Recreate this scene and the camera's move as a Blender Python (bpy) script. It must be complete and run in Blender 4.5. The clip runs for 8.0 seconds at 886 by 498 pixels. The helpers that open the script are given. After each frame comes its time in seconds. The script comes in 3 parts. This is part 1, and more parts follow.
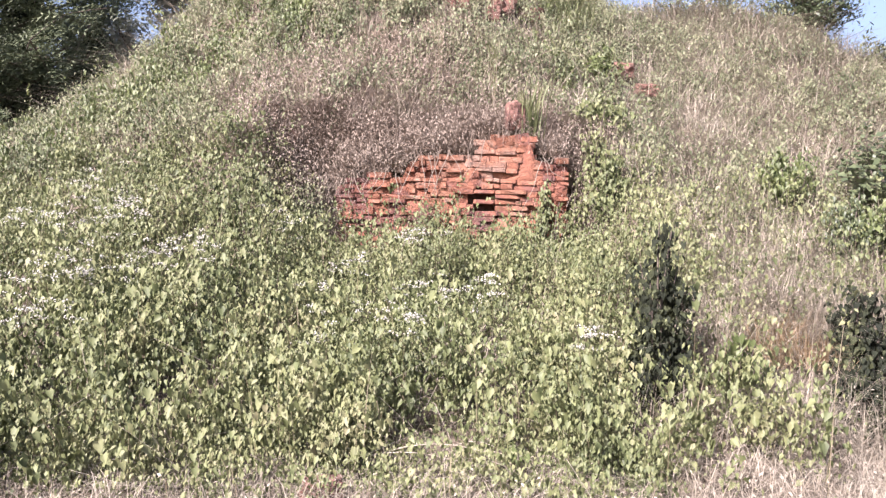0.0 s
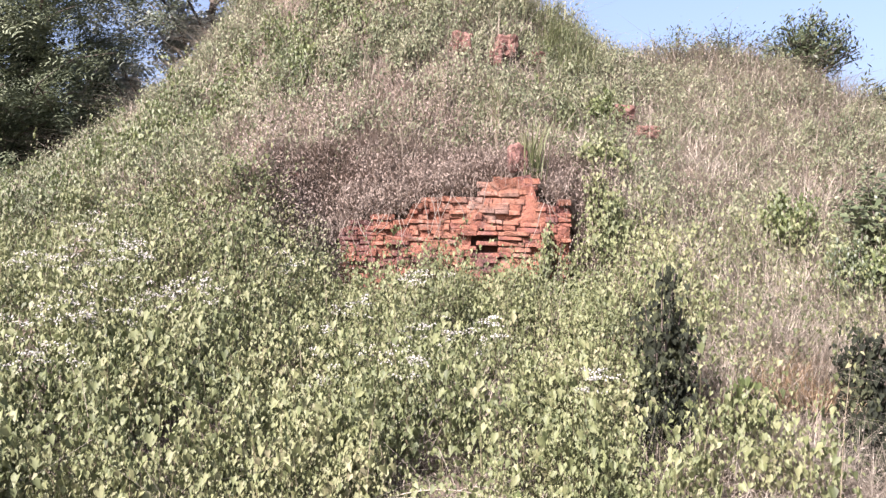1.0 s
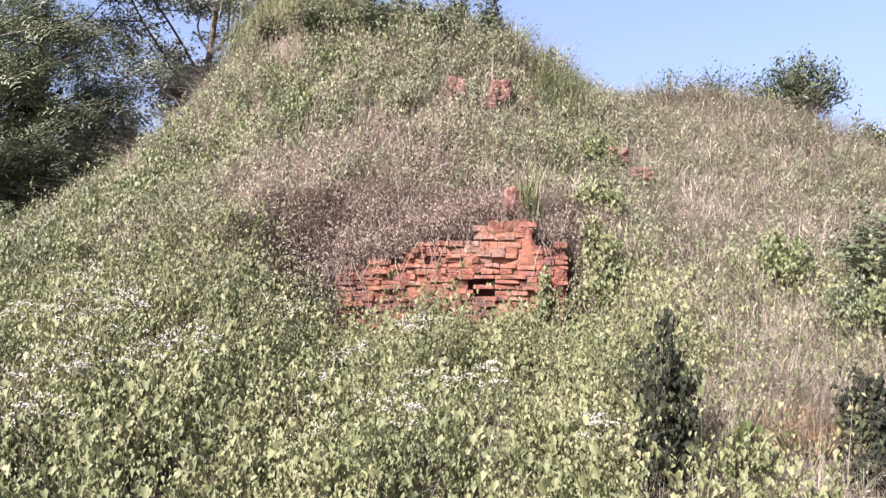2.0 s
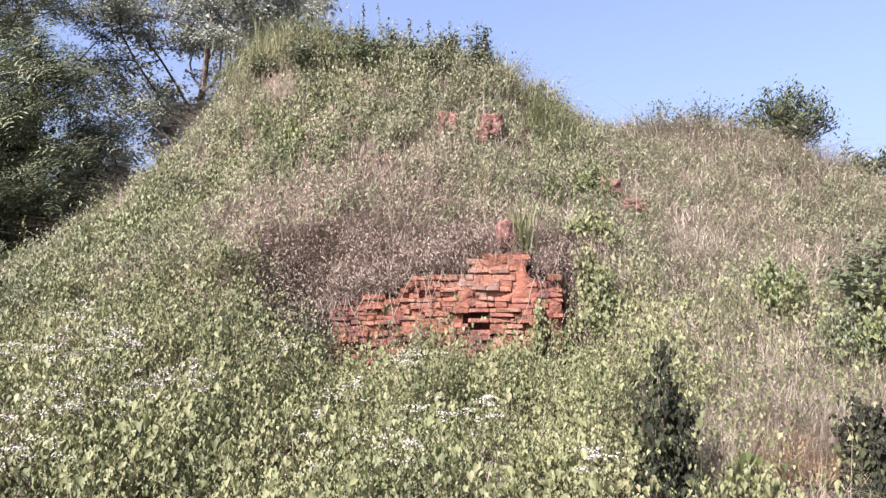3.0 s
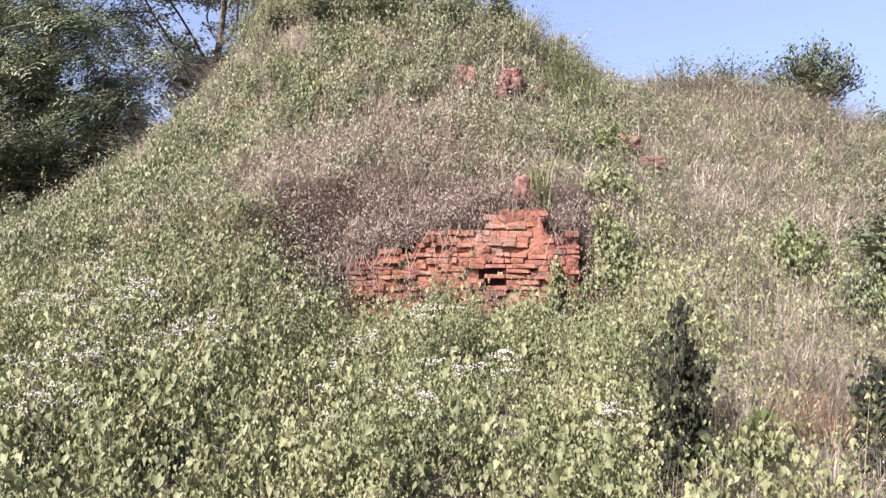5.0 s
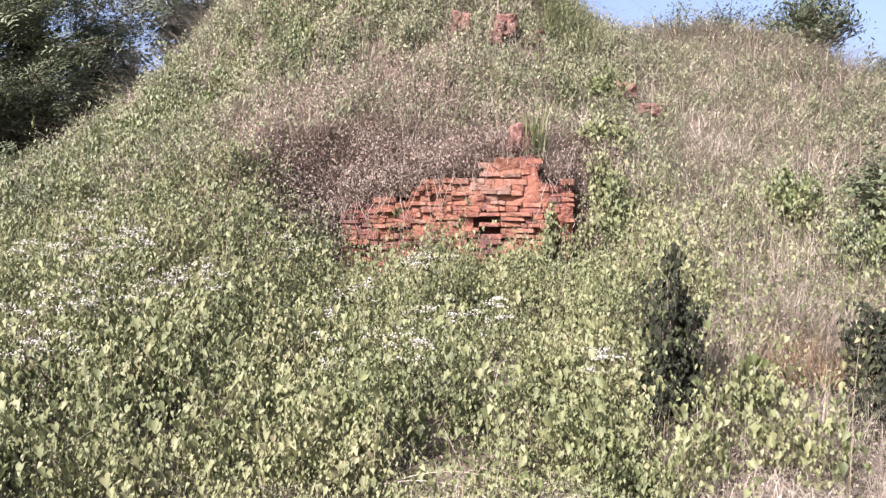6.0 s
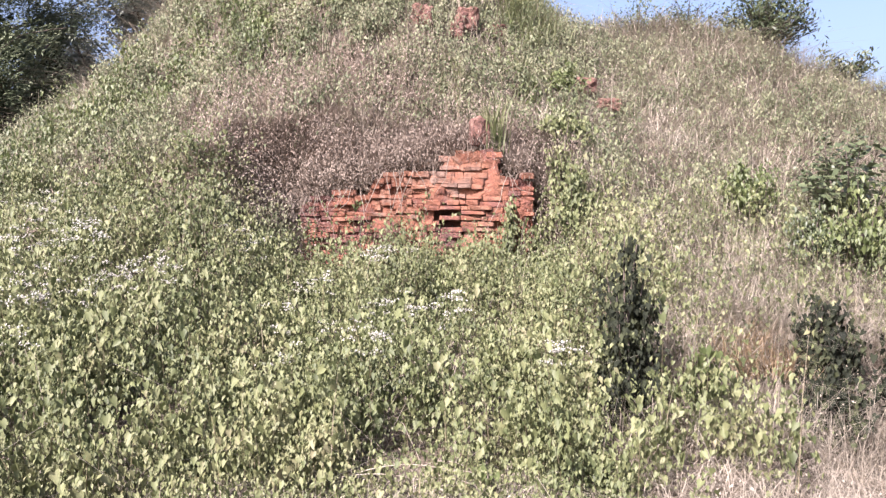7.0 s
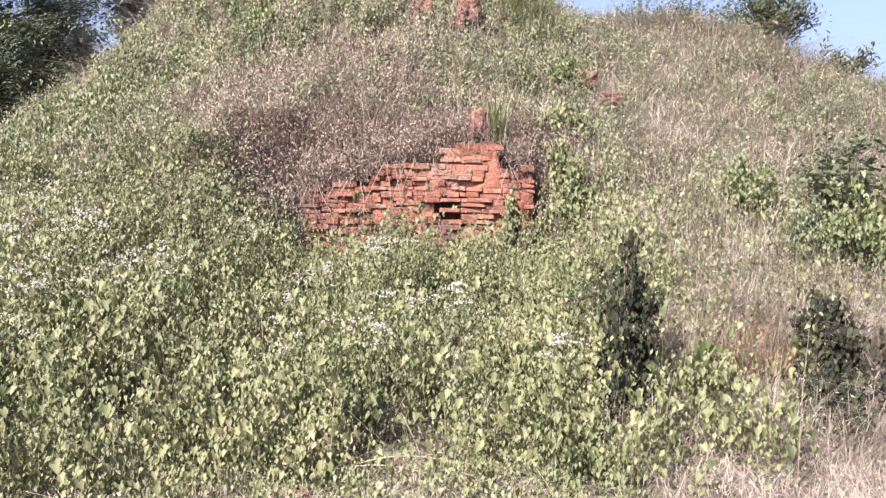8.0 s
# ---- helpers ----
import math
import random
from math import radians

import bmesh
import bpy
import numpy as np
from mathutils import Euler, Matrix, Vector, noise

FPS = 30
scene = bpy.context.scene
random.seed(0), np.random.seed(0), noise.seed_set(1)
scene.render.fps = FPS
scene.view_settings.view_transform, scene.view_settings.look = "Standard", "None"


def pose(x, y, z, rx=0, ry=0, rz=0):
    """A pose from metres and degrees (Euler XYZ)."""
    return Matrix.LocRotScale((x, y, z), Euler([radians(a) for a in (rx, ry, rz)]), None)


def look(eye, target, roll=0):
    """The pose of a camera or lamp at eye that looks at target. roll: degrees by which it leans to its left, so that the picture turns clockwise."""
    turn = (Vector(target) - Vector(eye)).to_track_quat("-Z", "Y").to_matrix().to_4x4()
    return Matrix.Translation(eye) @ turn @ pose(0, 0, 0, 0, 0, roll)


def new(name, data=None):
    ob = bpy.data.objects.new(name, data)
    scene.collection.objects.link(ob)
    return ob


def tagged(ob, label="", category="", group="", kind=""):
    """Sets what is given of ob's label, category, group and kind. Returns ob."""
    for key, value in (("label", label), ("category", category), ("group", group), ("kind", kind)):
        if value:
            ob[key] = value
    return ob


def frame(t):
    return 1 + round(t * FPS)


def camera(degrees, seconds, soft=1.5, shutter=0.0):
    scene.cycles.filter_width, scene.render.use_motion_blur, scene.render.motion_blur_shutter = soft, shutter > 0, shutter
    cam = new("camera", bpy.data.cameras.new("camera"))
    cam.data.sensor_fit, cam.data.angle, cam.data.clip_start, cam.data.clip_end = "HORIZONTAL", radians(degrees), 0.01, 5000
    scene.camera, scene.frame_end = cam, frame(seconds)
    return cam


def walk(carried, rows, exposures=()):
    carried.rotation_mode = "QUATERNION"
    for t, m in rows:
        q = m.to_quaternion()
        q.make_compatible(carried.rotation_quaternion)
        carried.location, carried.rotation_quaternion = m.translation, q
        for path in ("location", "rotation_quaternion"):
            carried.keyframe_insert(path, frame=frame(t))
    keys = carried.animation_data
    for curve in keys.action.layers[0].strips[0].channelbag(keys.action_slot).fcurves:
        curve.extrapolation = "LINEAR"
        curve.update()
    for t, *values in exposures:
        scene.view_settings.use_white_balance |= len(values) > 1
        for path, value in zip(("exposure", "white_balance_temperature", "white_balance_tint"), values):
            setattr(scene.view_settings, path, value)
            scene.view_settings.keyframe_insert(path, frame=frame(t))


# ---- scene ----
# ---- camera: held by hand on one spot, tilting up and down again ----
cam = camera(56.0, 8.0, soft=1.35)
ROWS = [
    (0.0, 0.011, -0.023, 1.515, 0.088, -2.368, -1.134),
    (0.5, 0.002, -0.027, 1.522, 0.422, -0.835, -1.094),
    (1.0, 0.005, -0.026, 1.532, 0.262, 0.379, -0.981),
    (1.5, 0.010, -0.031, 1.548, -0.098, 2.099, -0.685),
    (1.7, 0.008, -0.027, 1.550, 0.028, 2.639, -0.563),
    (2.8, 0.001, -0.010, 1.561, -0.402, 5.026, 0.542),
    (3.0, 0.000, -0.007, 1.563, -0.320, 5.542, 0.605),
    (3.5, 0.000, 0.000, 1.550, 0.000, 5.800, 0.400),
    (4.0, -0.014, 0.003, 1.552, 0.381, 5.370, 0.050),
    (4.5, -0.014, 0.014, 1.545, 0.728, 4.071, -0.010),
    (4.7, -0.012, 0.015, 1.541, 0.777, 3.467, -0.114),
    (5.8, -0.000, 0.021, 1.521, 0.579, 0.007, -0.108),
    (6.0, 0.002, 0.022, 1.517, 0.426, -0.754, 0.012),
    (6.5, 0.013, 0.023, 1.509, -0.873, -0.944, -0.133),
    (7.0, 0.030, 0.027, 1.515, -2.119, -1.202, -0.150),
    (7.3, 0.026, 0.027, 1.516, -2.893, -1.533, -0.346),
    (7.5, 0.024, 0.027, 1.516, -3.305, -1.532, -0.559),
    (8.0, 0.013, 0.032, 1.509, -2.232, -1.696, -0.553),
]

walk(cam, [(t, pose(x, y, z, 90 + pitch, roll, yaw)) for t, x, y, z, yaw, pitch, roll in ROWS],
     exposures=[(t, stops, 6150, 27) for t, stops in ((0.0, 1.95), (0.5, 1.95), (1.0, 1.93), (1.7, 1.88), (3.0, 1.78), (4.0, 1.77), (4.7, 1.77), (6.0, 1.83), (8.0, 1.88))])

# ---- light: a high sun behind the camera's left shoulder, clear sky ----
SUN_WAY = Vector((-0.5, -0.62, 0.7)).normalized()
world = bpy.data.worlds.new("sky")
scene.world = world
world.use_nodes = True
sky = world.node_tree.nodes.new("ShaderNodeTexSky")
sky.sky_type, sky.sun_disc = "NISHITA", False
sky.sun_elevation, sky.sun_rotation = math.asin(SUN_WAY.z), math.atan2(SUN_WAY.x, SUN_WAY.y)
sky.air_density, sky.dust_density, sky.ozone_density = 1.0, 6.0, 1.6
backing = world.node_tree.nodes["Background"]
world.node_tree.links.new(sky.outputs[0], backing.inputs["Color"])
backing.inputs["Strength"].default_value = 0.09
sun = new("sun", bpy.data.lights.new("sun", "SUN"))
sun.data.energy, sun.data.angle, sun.data.color = 4.9, radians(0.53), (1.0, 0.95, 0.87)
sun.matrix_world = look(SUN_WAY * 50, (0, 0, 0))

# ---- helpers of this scene: meshes from arrays, parts, materials ----
RNG = np.random.default_rng(7)


def quads(name, V, F):
    """A mesh of four-cornered faces from arrays."""
    me = bpy.data.meshes.new(name)
    V, F = np.asarray(V, float), np.asarray(F, int)
    me.vertices.add(len(V))
    me.vertices.foreach_set("co", V.ravel())
    me.loops.add(F.size)
    me.loops.foreach_set("vertex_index", F.ravel().astype(np.int32))
    me.polygons.add(len(F))
    me.polygons.foreach_set("loop_start", np.arange(0, F.size, 4, dtype=np.int32))
    me.update(calc_edges=True)
    return me


def mesh_object(name, V, F, material, parent=None, label="", smooth=False):
    me = quads(name, V, F)
    me.materials.append(material)
    if smooth:
        me.polygons.foreach_set("use_smooth", np.ones(len(F), bool))
    ob = new(name, me)
    ob.parent = parent
    return tagged(ob, label)


def joined(pieces):
    """Several (V, F) as one."""
    Vs, Fs, n = [], [], 0
    for V, F in pieces:
        Vs.append(V)
        Fs.append(F + n)
        n += len(V)
    return np.concatenate(Vs), np.concatenate(Fs)


def unit(a):
    return a / np.maximum(np.linalg.norm(a, axis=-1, keepdims=True), 1e-9)


def strew(shape, pos, along, face, size, wide=None):
    """Copies of a small shape: its y axis runs along, its z axis looks towards face."""
    TV, TF = shape
    Y = unit(along)
    X = unit(np.cross(Y, face))
    Z = np.cross(X, Y)
    size = np.broadcast_to(size, len(pos))
    wide = size if wide is None else size * wide
    V = (pos[:, None] + TV[None, :, 0, None] * (X * wide[:, None])[:, None] + TV[None, :, 1, None] * (Y * size[:, None])[:, None]
         + TV[None, :, 2, None] * (Z * size[:, None])[:, None])
    F = TF[None] + (np.arange(len(pos)) * len(TV))[:, None, None]
    return V.reshape(-1, 3), F.reshape(-1, 4)


def blades(base, height, lean, width, curve=0.35):
    """Grass blades: two bent quads each, narrowing to the tip. lean: sideways reach of the tip, a vector."""
    n = len(base)
    up = np.zeros((n, 3))
    up[:, 2] = height
    side = unit(np.cross(lean + 1e-4, up)) * width[:, None]
    spin = RNG.uniform(-1, 1, (n, 1))
    side = unit(side + spin * unit(lean + 1e-4) * width[:, None]) * width[:, None]
    mid = base + up * 0.58 + lean * curve
    tip = base + up * (1 - 0.25 * np.minimum(np.linalg.norm(lean, axis=1) / height, 1.5))[:, None] + lean
    V = np.stack([base - side / 2, base + side / 2, mid + side * 0.4, mid - side * 0.4, tip + side * 0.06, tip - side * 0.06], 1)
    F = np.array([[0, 1, 2, 3], [3, 2, 4, 5]])[None] + (np.arange(n) * 6)[:, None, None]
    return V.reshape(-1, 3), F.reshape(-1, 4)


def tube(points, radii, sides=6):
    P, R = np.asarray(points, float), np.asarray(radii, float)
    D = unit(np.gradient(P, axis=0))
    A = unit(np.cross(D, np.array([0.31, 0.77, 0.2])))
    B = np.cross(D, A)
    a = np.arange(sides) * 2 * np.pi / sides
    V = P[:, None] + R[:, None, None] * (np.cos(a)[None, :, None] * A[:, None] + np.sin(a)[None, :, None] * B[:, None])
    F = [[i * sides + j, i * sides + (j + 1) % sides, (i + 1) * sides + (j + 1) % sides, (i + 1) * sides + j]
         for i in range(len(P) - 1) for j in range(sides)]
    return V.reshape(-1, 3), np.array(F)


# small shapes, about one unit long
HEART = (np.array([(0, .09, 0), (-.25, -.1, .12), (-.37, .3, .24), (0, 1, -.16), (.37, .3, .19), (.25, -.1, .10)]),
         np.array([(0, 3, 2, 1), (0, 5, 4, 3)]))
LEAF = (np.array([(0, 0, 0), (-.24, .42, .07), (0, 1, -.06), (.24, .42, .07), (0, .45, 0)]), np.array([(0, 4, 2, 1), (0, 3, 2, 4)]))
LANCE = (np.array([(0, 0, 0), (-.11, .4, .03), (0, 1, -.05), (.11, .4, .03), (0, .45, 0)]), np.array([(0, 4, 2, 1), (0, 3, 2, 4)]))
BLADE_LEAF = (np.array([(0, 0, 0), (-.3, .45, .1), (0, 1, -.1), (.3, .45, .04)]), np.array([(0, 3, 2, 1)]))
CHIP = (np.array([(0, 0, 0), (-.2, .5, .1), (0, 1, 0), (.2, .45, .05)]), np.array([(0, 3, 2, 1)]))


def frond_shape(pairs=7):
    V, F = [], []
    for i in range(pairs):
        y = 0.12 + 0.85 * i / pairs
        w = 0.34 * math.sin(math.pi * (0.18 + 0.75 * i / pairs))
        for s in (-1, 1):
            k = len(V)
            V += [(0, y, -0.25 * y * y), (s * w * .5, y + .03, .01 - .25 * y * y), (s * w, y + .13, -.03 - .25 * y * y), (s * w * .5, y + .12, -.25 * y * y)]
            F.append((k, k + 1, k + 2, k + 3))
    return np.array(V), np.array(F)


FROND = frond_shape(3)


def nodes_of(name):
    m = bpy.data.materials.new(name)
    m.use_nodes = True
    nt = m.node_tree
    return m, nt, nt.nodes["Principled BSDF"], nt.nodes["Material Output"]


def ramp_node(nt, stops):
    r = nt.nodes.new("ShaderNodeValToRGB")
    e = r.color_ramp.elements
    while len(e) < len(stops):
        e.new(0.5)
    for k, (p, c) in zip(e, stops):
        k.position, k.color = p, (*c, 1)
    return r


def noise_node(nt, scale, detail=4, rough=0.6):
    n = nt.nodes.new("ShaderNodeTexNoise")
    n.inputs["Scale"].default_value, n.inputs["Detail"].default_value, n.inputs["Roughness"].default_value = scale, detail, rough
    c = nt.nodes.new("ShaderNodeNewGeometry")
    nt.links.new(c.outputs["Position"], n.inputs["Vector"])
    return n


def leafy(name, colors, gloss=0.5, thin=0.3, drift=1.4):
    """Leaves or blades: each takes a colour of its own, patches drift over tussocks and over metres, light shines through."""
    m, nt, bsdf, out = nodes_of(name)
    geo = nt.nodes.new("ShaderNodeNewGeometry")
    n = noise_node(nt, drift, 4, 0.75)
    mix = nt.nodes.new("ShaderNodeMath")
    mix.operation = "MULTIPLY_ADD"
    nt.links.new(n.outputs["Fac"], mix.inputs[0])
    mix.inputs[1].default_value = 1.9
    mul = nt.nodes.new("ShaderNodeMath")
    mul.operation = "MULTIPLY_ADD"
    nt.links.new(geo.outputs["Random Per Island"], mul.inputs[0])
    mul.inputs[1].default_value, mul.inputs[2].default_value = 0.42, -0.68
    nt.links.new(mul.outputs[0], mix.inputs[2])
    k = len(colors) - 1
    r = ramp_node(nt, [(i / k, c) for i, c in enumerate(colors)])
    nt.links.new(mix.outputs[0], r.inputs[0])
    nt.links.new(r.outputs[0], bsdf.inputs["Base Color"])
    bsdf.inputs["Roughness"].default_value = gloss
    bsdf.inputs["Specular IOR Level"].default_value = 0.35
    tr = nt.nodes.new("ShaderNodeBsdfTranslucent")
    nt.links.new(r.outputs[0], tr.inputs["Color"])
    ms = nt.nodes.new("ShaderNodeMixShader")
    ms.inputs[0].default_value = thin
    nt.links.new(bsdf.outputs[0], ms.inputs[1])
    nt.links.new(tr.outputs[0], ms.inputs[2])
    nt.links.new(ms.outputs[0], out.inputs["Surface"])
    return m


def solid(name, stops, scale, bump=0.4, bump_scale=40, rough=0.9, per_object=0.0):
    """Soil, brick, bark: noise at two scales, with relief."""
    m, nt, bsdf, out = nodes_of(name)
    n = noise_node(nt, scale, 6, 0.65)
    src = n.outputs["Fac"]
    if per_object:
        info = nt.nodes.new("ShaderNodeObjectInfo")
        a = nt.nodes.new("ShaderNodeMath")
        a.operation = "MULTIPLY_ADD"
        nt.links.new(info.outputs["Random"], a.inputs[0])
        a.inputs[1].default_value = per_object
        nt.links.new(src, a.inputs[2])
        s = nt.nodes.new("ShaderNodeMath")
        s.operation = "SUBTRACT"
        nt.links.new(a.outputs[0], s.inputs[0])
        s.inputs[1].default_value = per_object / 2
        src = s.outputs[0]
    r = ramp_node(nt, stops)
    nt.links.new(src, r.inputs[0])
    nt.links.new(r.outputs[0], bsdf.inputs["Base Color"])
    bsdf.inputs["Roughness"].default_value = rough
    n2 = noise_node(nt, bump_scale, 5, 0.7)
    b = nt.nodes.new("ShaderNodeBump")
    b.inputs["Strength"].default_value, b.inputs["Distance"].default_value = bump, 0.02
    nt.links.new(n2.outputs["Fac"], b.inputs["Height"])
    nt.links.new(b.outputs[0], bsdf.inputs["Normal"])
    return m


def old_brick(name):
    """Fired clay worn by rain: broad washes of orange, rose and soot red, a grain, pale crusts and dark stains."""
    m, nt, bsdf, out = nodes_of(name)
    wash = noise_node(nt, 2.3, 3, 0.55)
    info = nt.nodes.new("ShaderNodeObjectInfo")
    add = nt.nodes.new("ShaderNodeMath")
    add.operation = "MULTIPLY_ADD"
    nt.links.new(info.outputs["Random"], add.inputs[0])
    add.inputs[1].default_value = 0.16
    nt.links.new(wash.outputs["Fac"], add.inputs[2])
    r = ramp_node(nt, [(0.38, (.085, .042, .036)), (0.49, (.145, .06, .045)), (0.57, (.205, .08, .047)), (0.68, (.235, .107, .064)), (0.82, (.22, .14, .105))])
    nt.links.new(add.outputs[0], r.inputs[0])
    src = r.outputs[0]
    for scale, lo, hi, colour, most in ((26, 0.5, 0.72, (.045, .024, .02), 0.75), (9, 0.56, 0.7, (.235, .17, .13), 0.6), (5, 0.57, 0.7, (.05, .03, .026), 0.7)):
        n = noise_node(nt, scale, 5, 0.65)
        f = nt.nodes.new("ShaderNodeMapRange")
        for k, v in (("From Min", lo), ("From Max", hi), ("To Max", most)):
            f.inputs[k].default_value = v
        nt.links.new(n.outputs["Fac"], f.inputs["Value"])
        x = nt.nodes.new("ShaderNodeMix")
        x.data_type = "RGBA"
        nt.links.new(f.outputs["Result"], x.inputs[0])
        nt.links.new(src, x.inputs[6])
        x.inputs[7].default_value = (*colour, 1)
        src = x.outputs[2]
    nt.links.new(src, bsdf.inputs["Base Color"])
    bsdf.inputs["Roughness"].default_value = 0.92
    n2 = noise_node(nt, 55, 5, 0.7)
    b = nt.nodes.new("ShaderNodeBump")
    b.inputs["Strength"].default_value, b.inputs["Distance"].default_value = 1.0, 0.02
    nt.links.new(n2.outputs["Fac"], b.inputs["Height"])
    nt.links.new(b.outputs[0], bsdf.inputs["Normal"])
    return m


# ---- materials ----
SOIL = solid("red_soil", [(0.3, (.034, .026, .018)), (0.45, (.066, .051, .035)), (0.6, (.115, .09, .062)), (0.75, (.165, .132, .092))], 3.0, 1.0, 45)
BRICK = old_brick("old_brick")
BARK = solid("bark", [(0.3, (.04, .031, .025)), (0.7, (.12, .098, .076))], 9, 0.8, 30)
VINE = leafy("vine_leaf", [(.034, .044, .018), (.075, .092, .036), (.125, .142, .06), (.16, .168, .08), (.188, .176, .098)], 0.6, 0.25)
SMALL = leafy("weed_leaf", [(.04, .053, .026), (.096, .114, .057), (.166, .176, .10), (.23, .218, .146)], 0.65, 0.25)
SHRUB = leafy("shrub_leaf", [(.026, .037, .018), (.062, .08, .038), (.115, .13, .068)], 0.45, 0.2)
# near-black greens: shade in and behind the foliage, put into the leaf colour
SHADED = leafy("shaded_leaf", [(.004, .006, .003), (.011, .015, .006), (.085, .098, .044)], 0.9, 0.12)
BUSH = leafy("bush_leaf", [(.04, .056, .019), (.088, .112, .04), (.145, .16, .066)], 0.5, 0.28)
FEATHER = leafy("feathery_leaf", [(.03, .041, .021), (.10, .124, .066), (.225, .25, .15)], 0.55, 0.25, 0.9)
FEATHER_PALE = leafy("pale_leaf", [(.09, .106, .083), (.19, .212, .168), (.30, .315, .262)], 0.5, 0.3, 0.7)
STRAW = leafy("straw", [(.14, .116, .086), (.25, .217, .166), (.34, .305, .24), (.41, .375, .305)], 0.7, 0.25)
RUST = leafy("rusty_grass", [(.15, .10, .054), (.25, .18, .104), (.33, .265, .17)], 0.7, 0.25)
DEAD = leafy("dead_brush", [(.15, .118, .092), (.24, .196, .156), (.285, .24, .194), (.315, .275, .225)], 0.9, 0.26)
GREEN_GRASS = leafy("green_grass", [(.045, .058, .024), (.098, .116, .048), (.165, .178, .085), (.25, .23, .14)], 0.6, 0.3)
PETAL = leafy("white_flower", [(.25, .246, .205), (.32, .316, .275), (.385, .38, .335)], 0.85, 0.35)
STEM = leafy("stem", [(.05, .042, .025), (.105, .088, .052), (.18, .155, .098)], 0.6, 0.0)
LUMP = solid("dusty_brick", [(0.3, (.05, .027, .022)), (0.5, (.115, .055, .041)), (0.7, (.175, .108, .08))], 9.0, 1.0, 35)


# ---- the mound ----
PEAK = (-0.9, 14.5)      # middle of the ruined dome
WALL_Y, WALL_X0, WALL_X1 = 8.55, -1.1, 1.27


def wobble(x, y, s, k):
    return np.sin(x * s + 1.3 * k) * np.cos(y * s * 1.13 - 0.7 * k) + 0.6 * np.sin(x * s * 2.1 + y * s * 1.7 + k)


LATTICE = np.random.default_rng(31).random((8, 64, 64))


def clumps(x, y, s, k):
    """Soft random clumps over the plan, 0 to 1, s to the metre."""
    total = 0
    for octave, part_of in ((1.0, 0.64), (2.3, 0.36)):
        u, v = np.asarray(x, float) * s * octave + 17.3 * k, np.asarray(y, float) * s * octave + 9.1 * k
        i, j = np.floor(u).astype(int), np.floor(v).astype(int)
        fu, fv = u - i, v - j
        fu, fv = fu * fu * (3 - 2 * fu), fv * fv * (3 - 2 * fv)
        L = LATTICE[k % 8]
        g = lambda a, b: L[(i + a) % 64, (j + b) % 64]
        total = total + part_of * ((g(0, 0) * (1 - fu) + g(1, 0) * fu) * (1 - fv) + (g(0, 1) * (1 - fu) + g(1, 1) * fu) * fv)
    return total


def smooth_step(a, b, t):
    u = np.clip((t - a) / (b - a), 0, 1)
    return u * u * (3 - 2 * u)


def height(x, y):
    """The ground's height: a dome with a lower spur to its right, cut back before the brick face."""
    x, y = np.asarray(x, float), np.asarray(y, float)
    r = np.hypot(x - PEAK[0], y - PEAK[1]) * (1 + 0.02 * wobble(x, y, 0.9, 1))
    dome = np.interp(r, [0, 1.8, 2.3, 2.7, 3.3, 4.1, 4.9, 5.9, 6.6, 7.5, 8.5, 9.6, 10.6], [6.0, 5.95, 5.72, 5.3, 4.45, 3.5, 2.85, 2.25, 1.7, 1.0, 0.5, 0.1, 0.0])
    dome = dome - 0.24 * smooth_step(-2.3, -1.2, x) * smooth_step(3.0, 2.2, r)
    crest = 4.68 - 0.38 * np.maximum(x - 4.9, 0) - 4.5 * smooth_step(1.2, -2.2, x)
    spur = np.maximum(crest, 0) * np.interp(y, [4.6, 6, 8.5, 10.5, 12, 13.2, 15, 18, 24], [0, .06, .27, .54, .79, .97, 1.0, .6, 0])
    z = np.maximum(dome, spur) + 0.25 * np.exp(-((dome - spur) / 0.5) ** 2) * (np.minimum(dome, spur) > 0.2)
    apron = np.interp(y, [4.7, 5.6, 7.0, 8.4, 9.0], [0.0, 0.12, 0.55, 1.0, 1.08])
    inside = smooth_step(WALL_X0 - 1.0, WALL_X0 + 0.02, x) * smooth_step(WALL_X1 + 0.6, WALL_X1 - 0.02, x)
    front = smooth_step(WALL_Y + 0.66, WALL_Y + 0.2, y)
    z = z + np.minimum(apron - z, 0) * inside * front
    return z + 0.045 * wobble(x, y, 2.6, 3) * smooth_step(3.5, 6, y)


def on_ground(x, y):
    return np.stack([x, y, height(x, y)], 1)


def graded(lo, hi, step, far):
    fine = np.arange(lo, hi + step / 2, step)
    grow = np.cumsum(step * 1.22 ** np.arange(1, 60))
    grow = grow[grow < far]
    return np.concatenate([(lo - grow)[::-1], fine, hi + grow])


def build_ground():
    gx, gy = graded(-10, 10, 0.15, 900), graded(3.0, 17, 0.15, 900)
    X, Y = np.meshgrid(gx, gy)
    V = np.stack([X.ravel(), Y.ravel(), height(X, Y).ravel()], 1)
    j, i = np.meshgrid(np.arange(len(gx) - 1), np.arange(len(gy) - 1))
    a = (i * len(gx) + j).ravel()
    F = np.stack([a, a + 1, a + 1 + len(gx), a + len(gx)], 1)
    tagged(mesh_object("ground", V, F, SOIL, smooth=True), "reddish bare soil of an overgrown ruined mound", "ground", kind="structure")


build_ground()


# ---- vegetation zones over the plan ----
def patch(x, y, cx, cy, rx, ry):
    return np.exp(-(((x - cx) / rx) ** 2 + ((y - cy) / ry) ** 2))


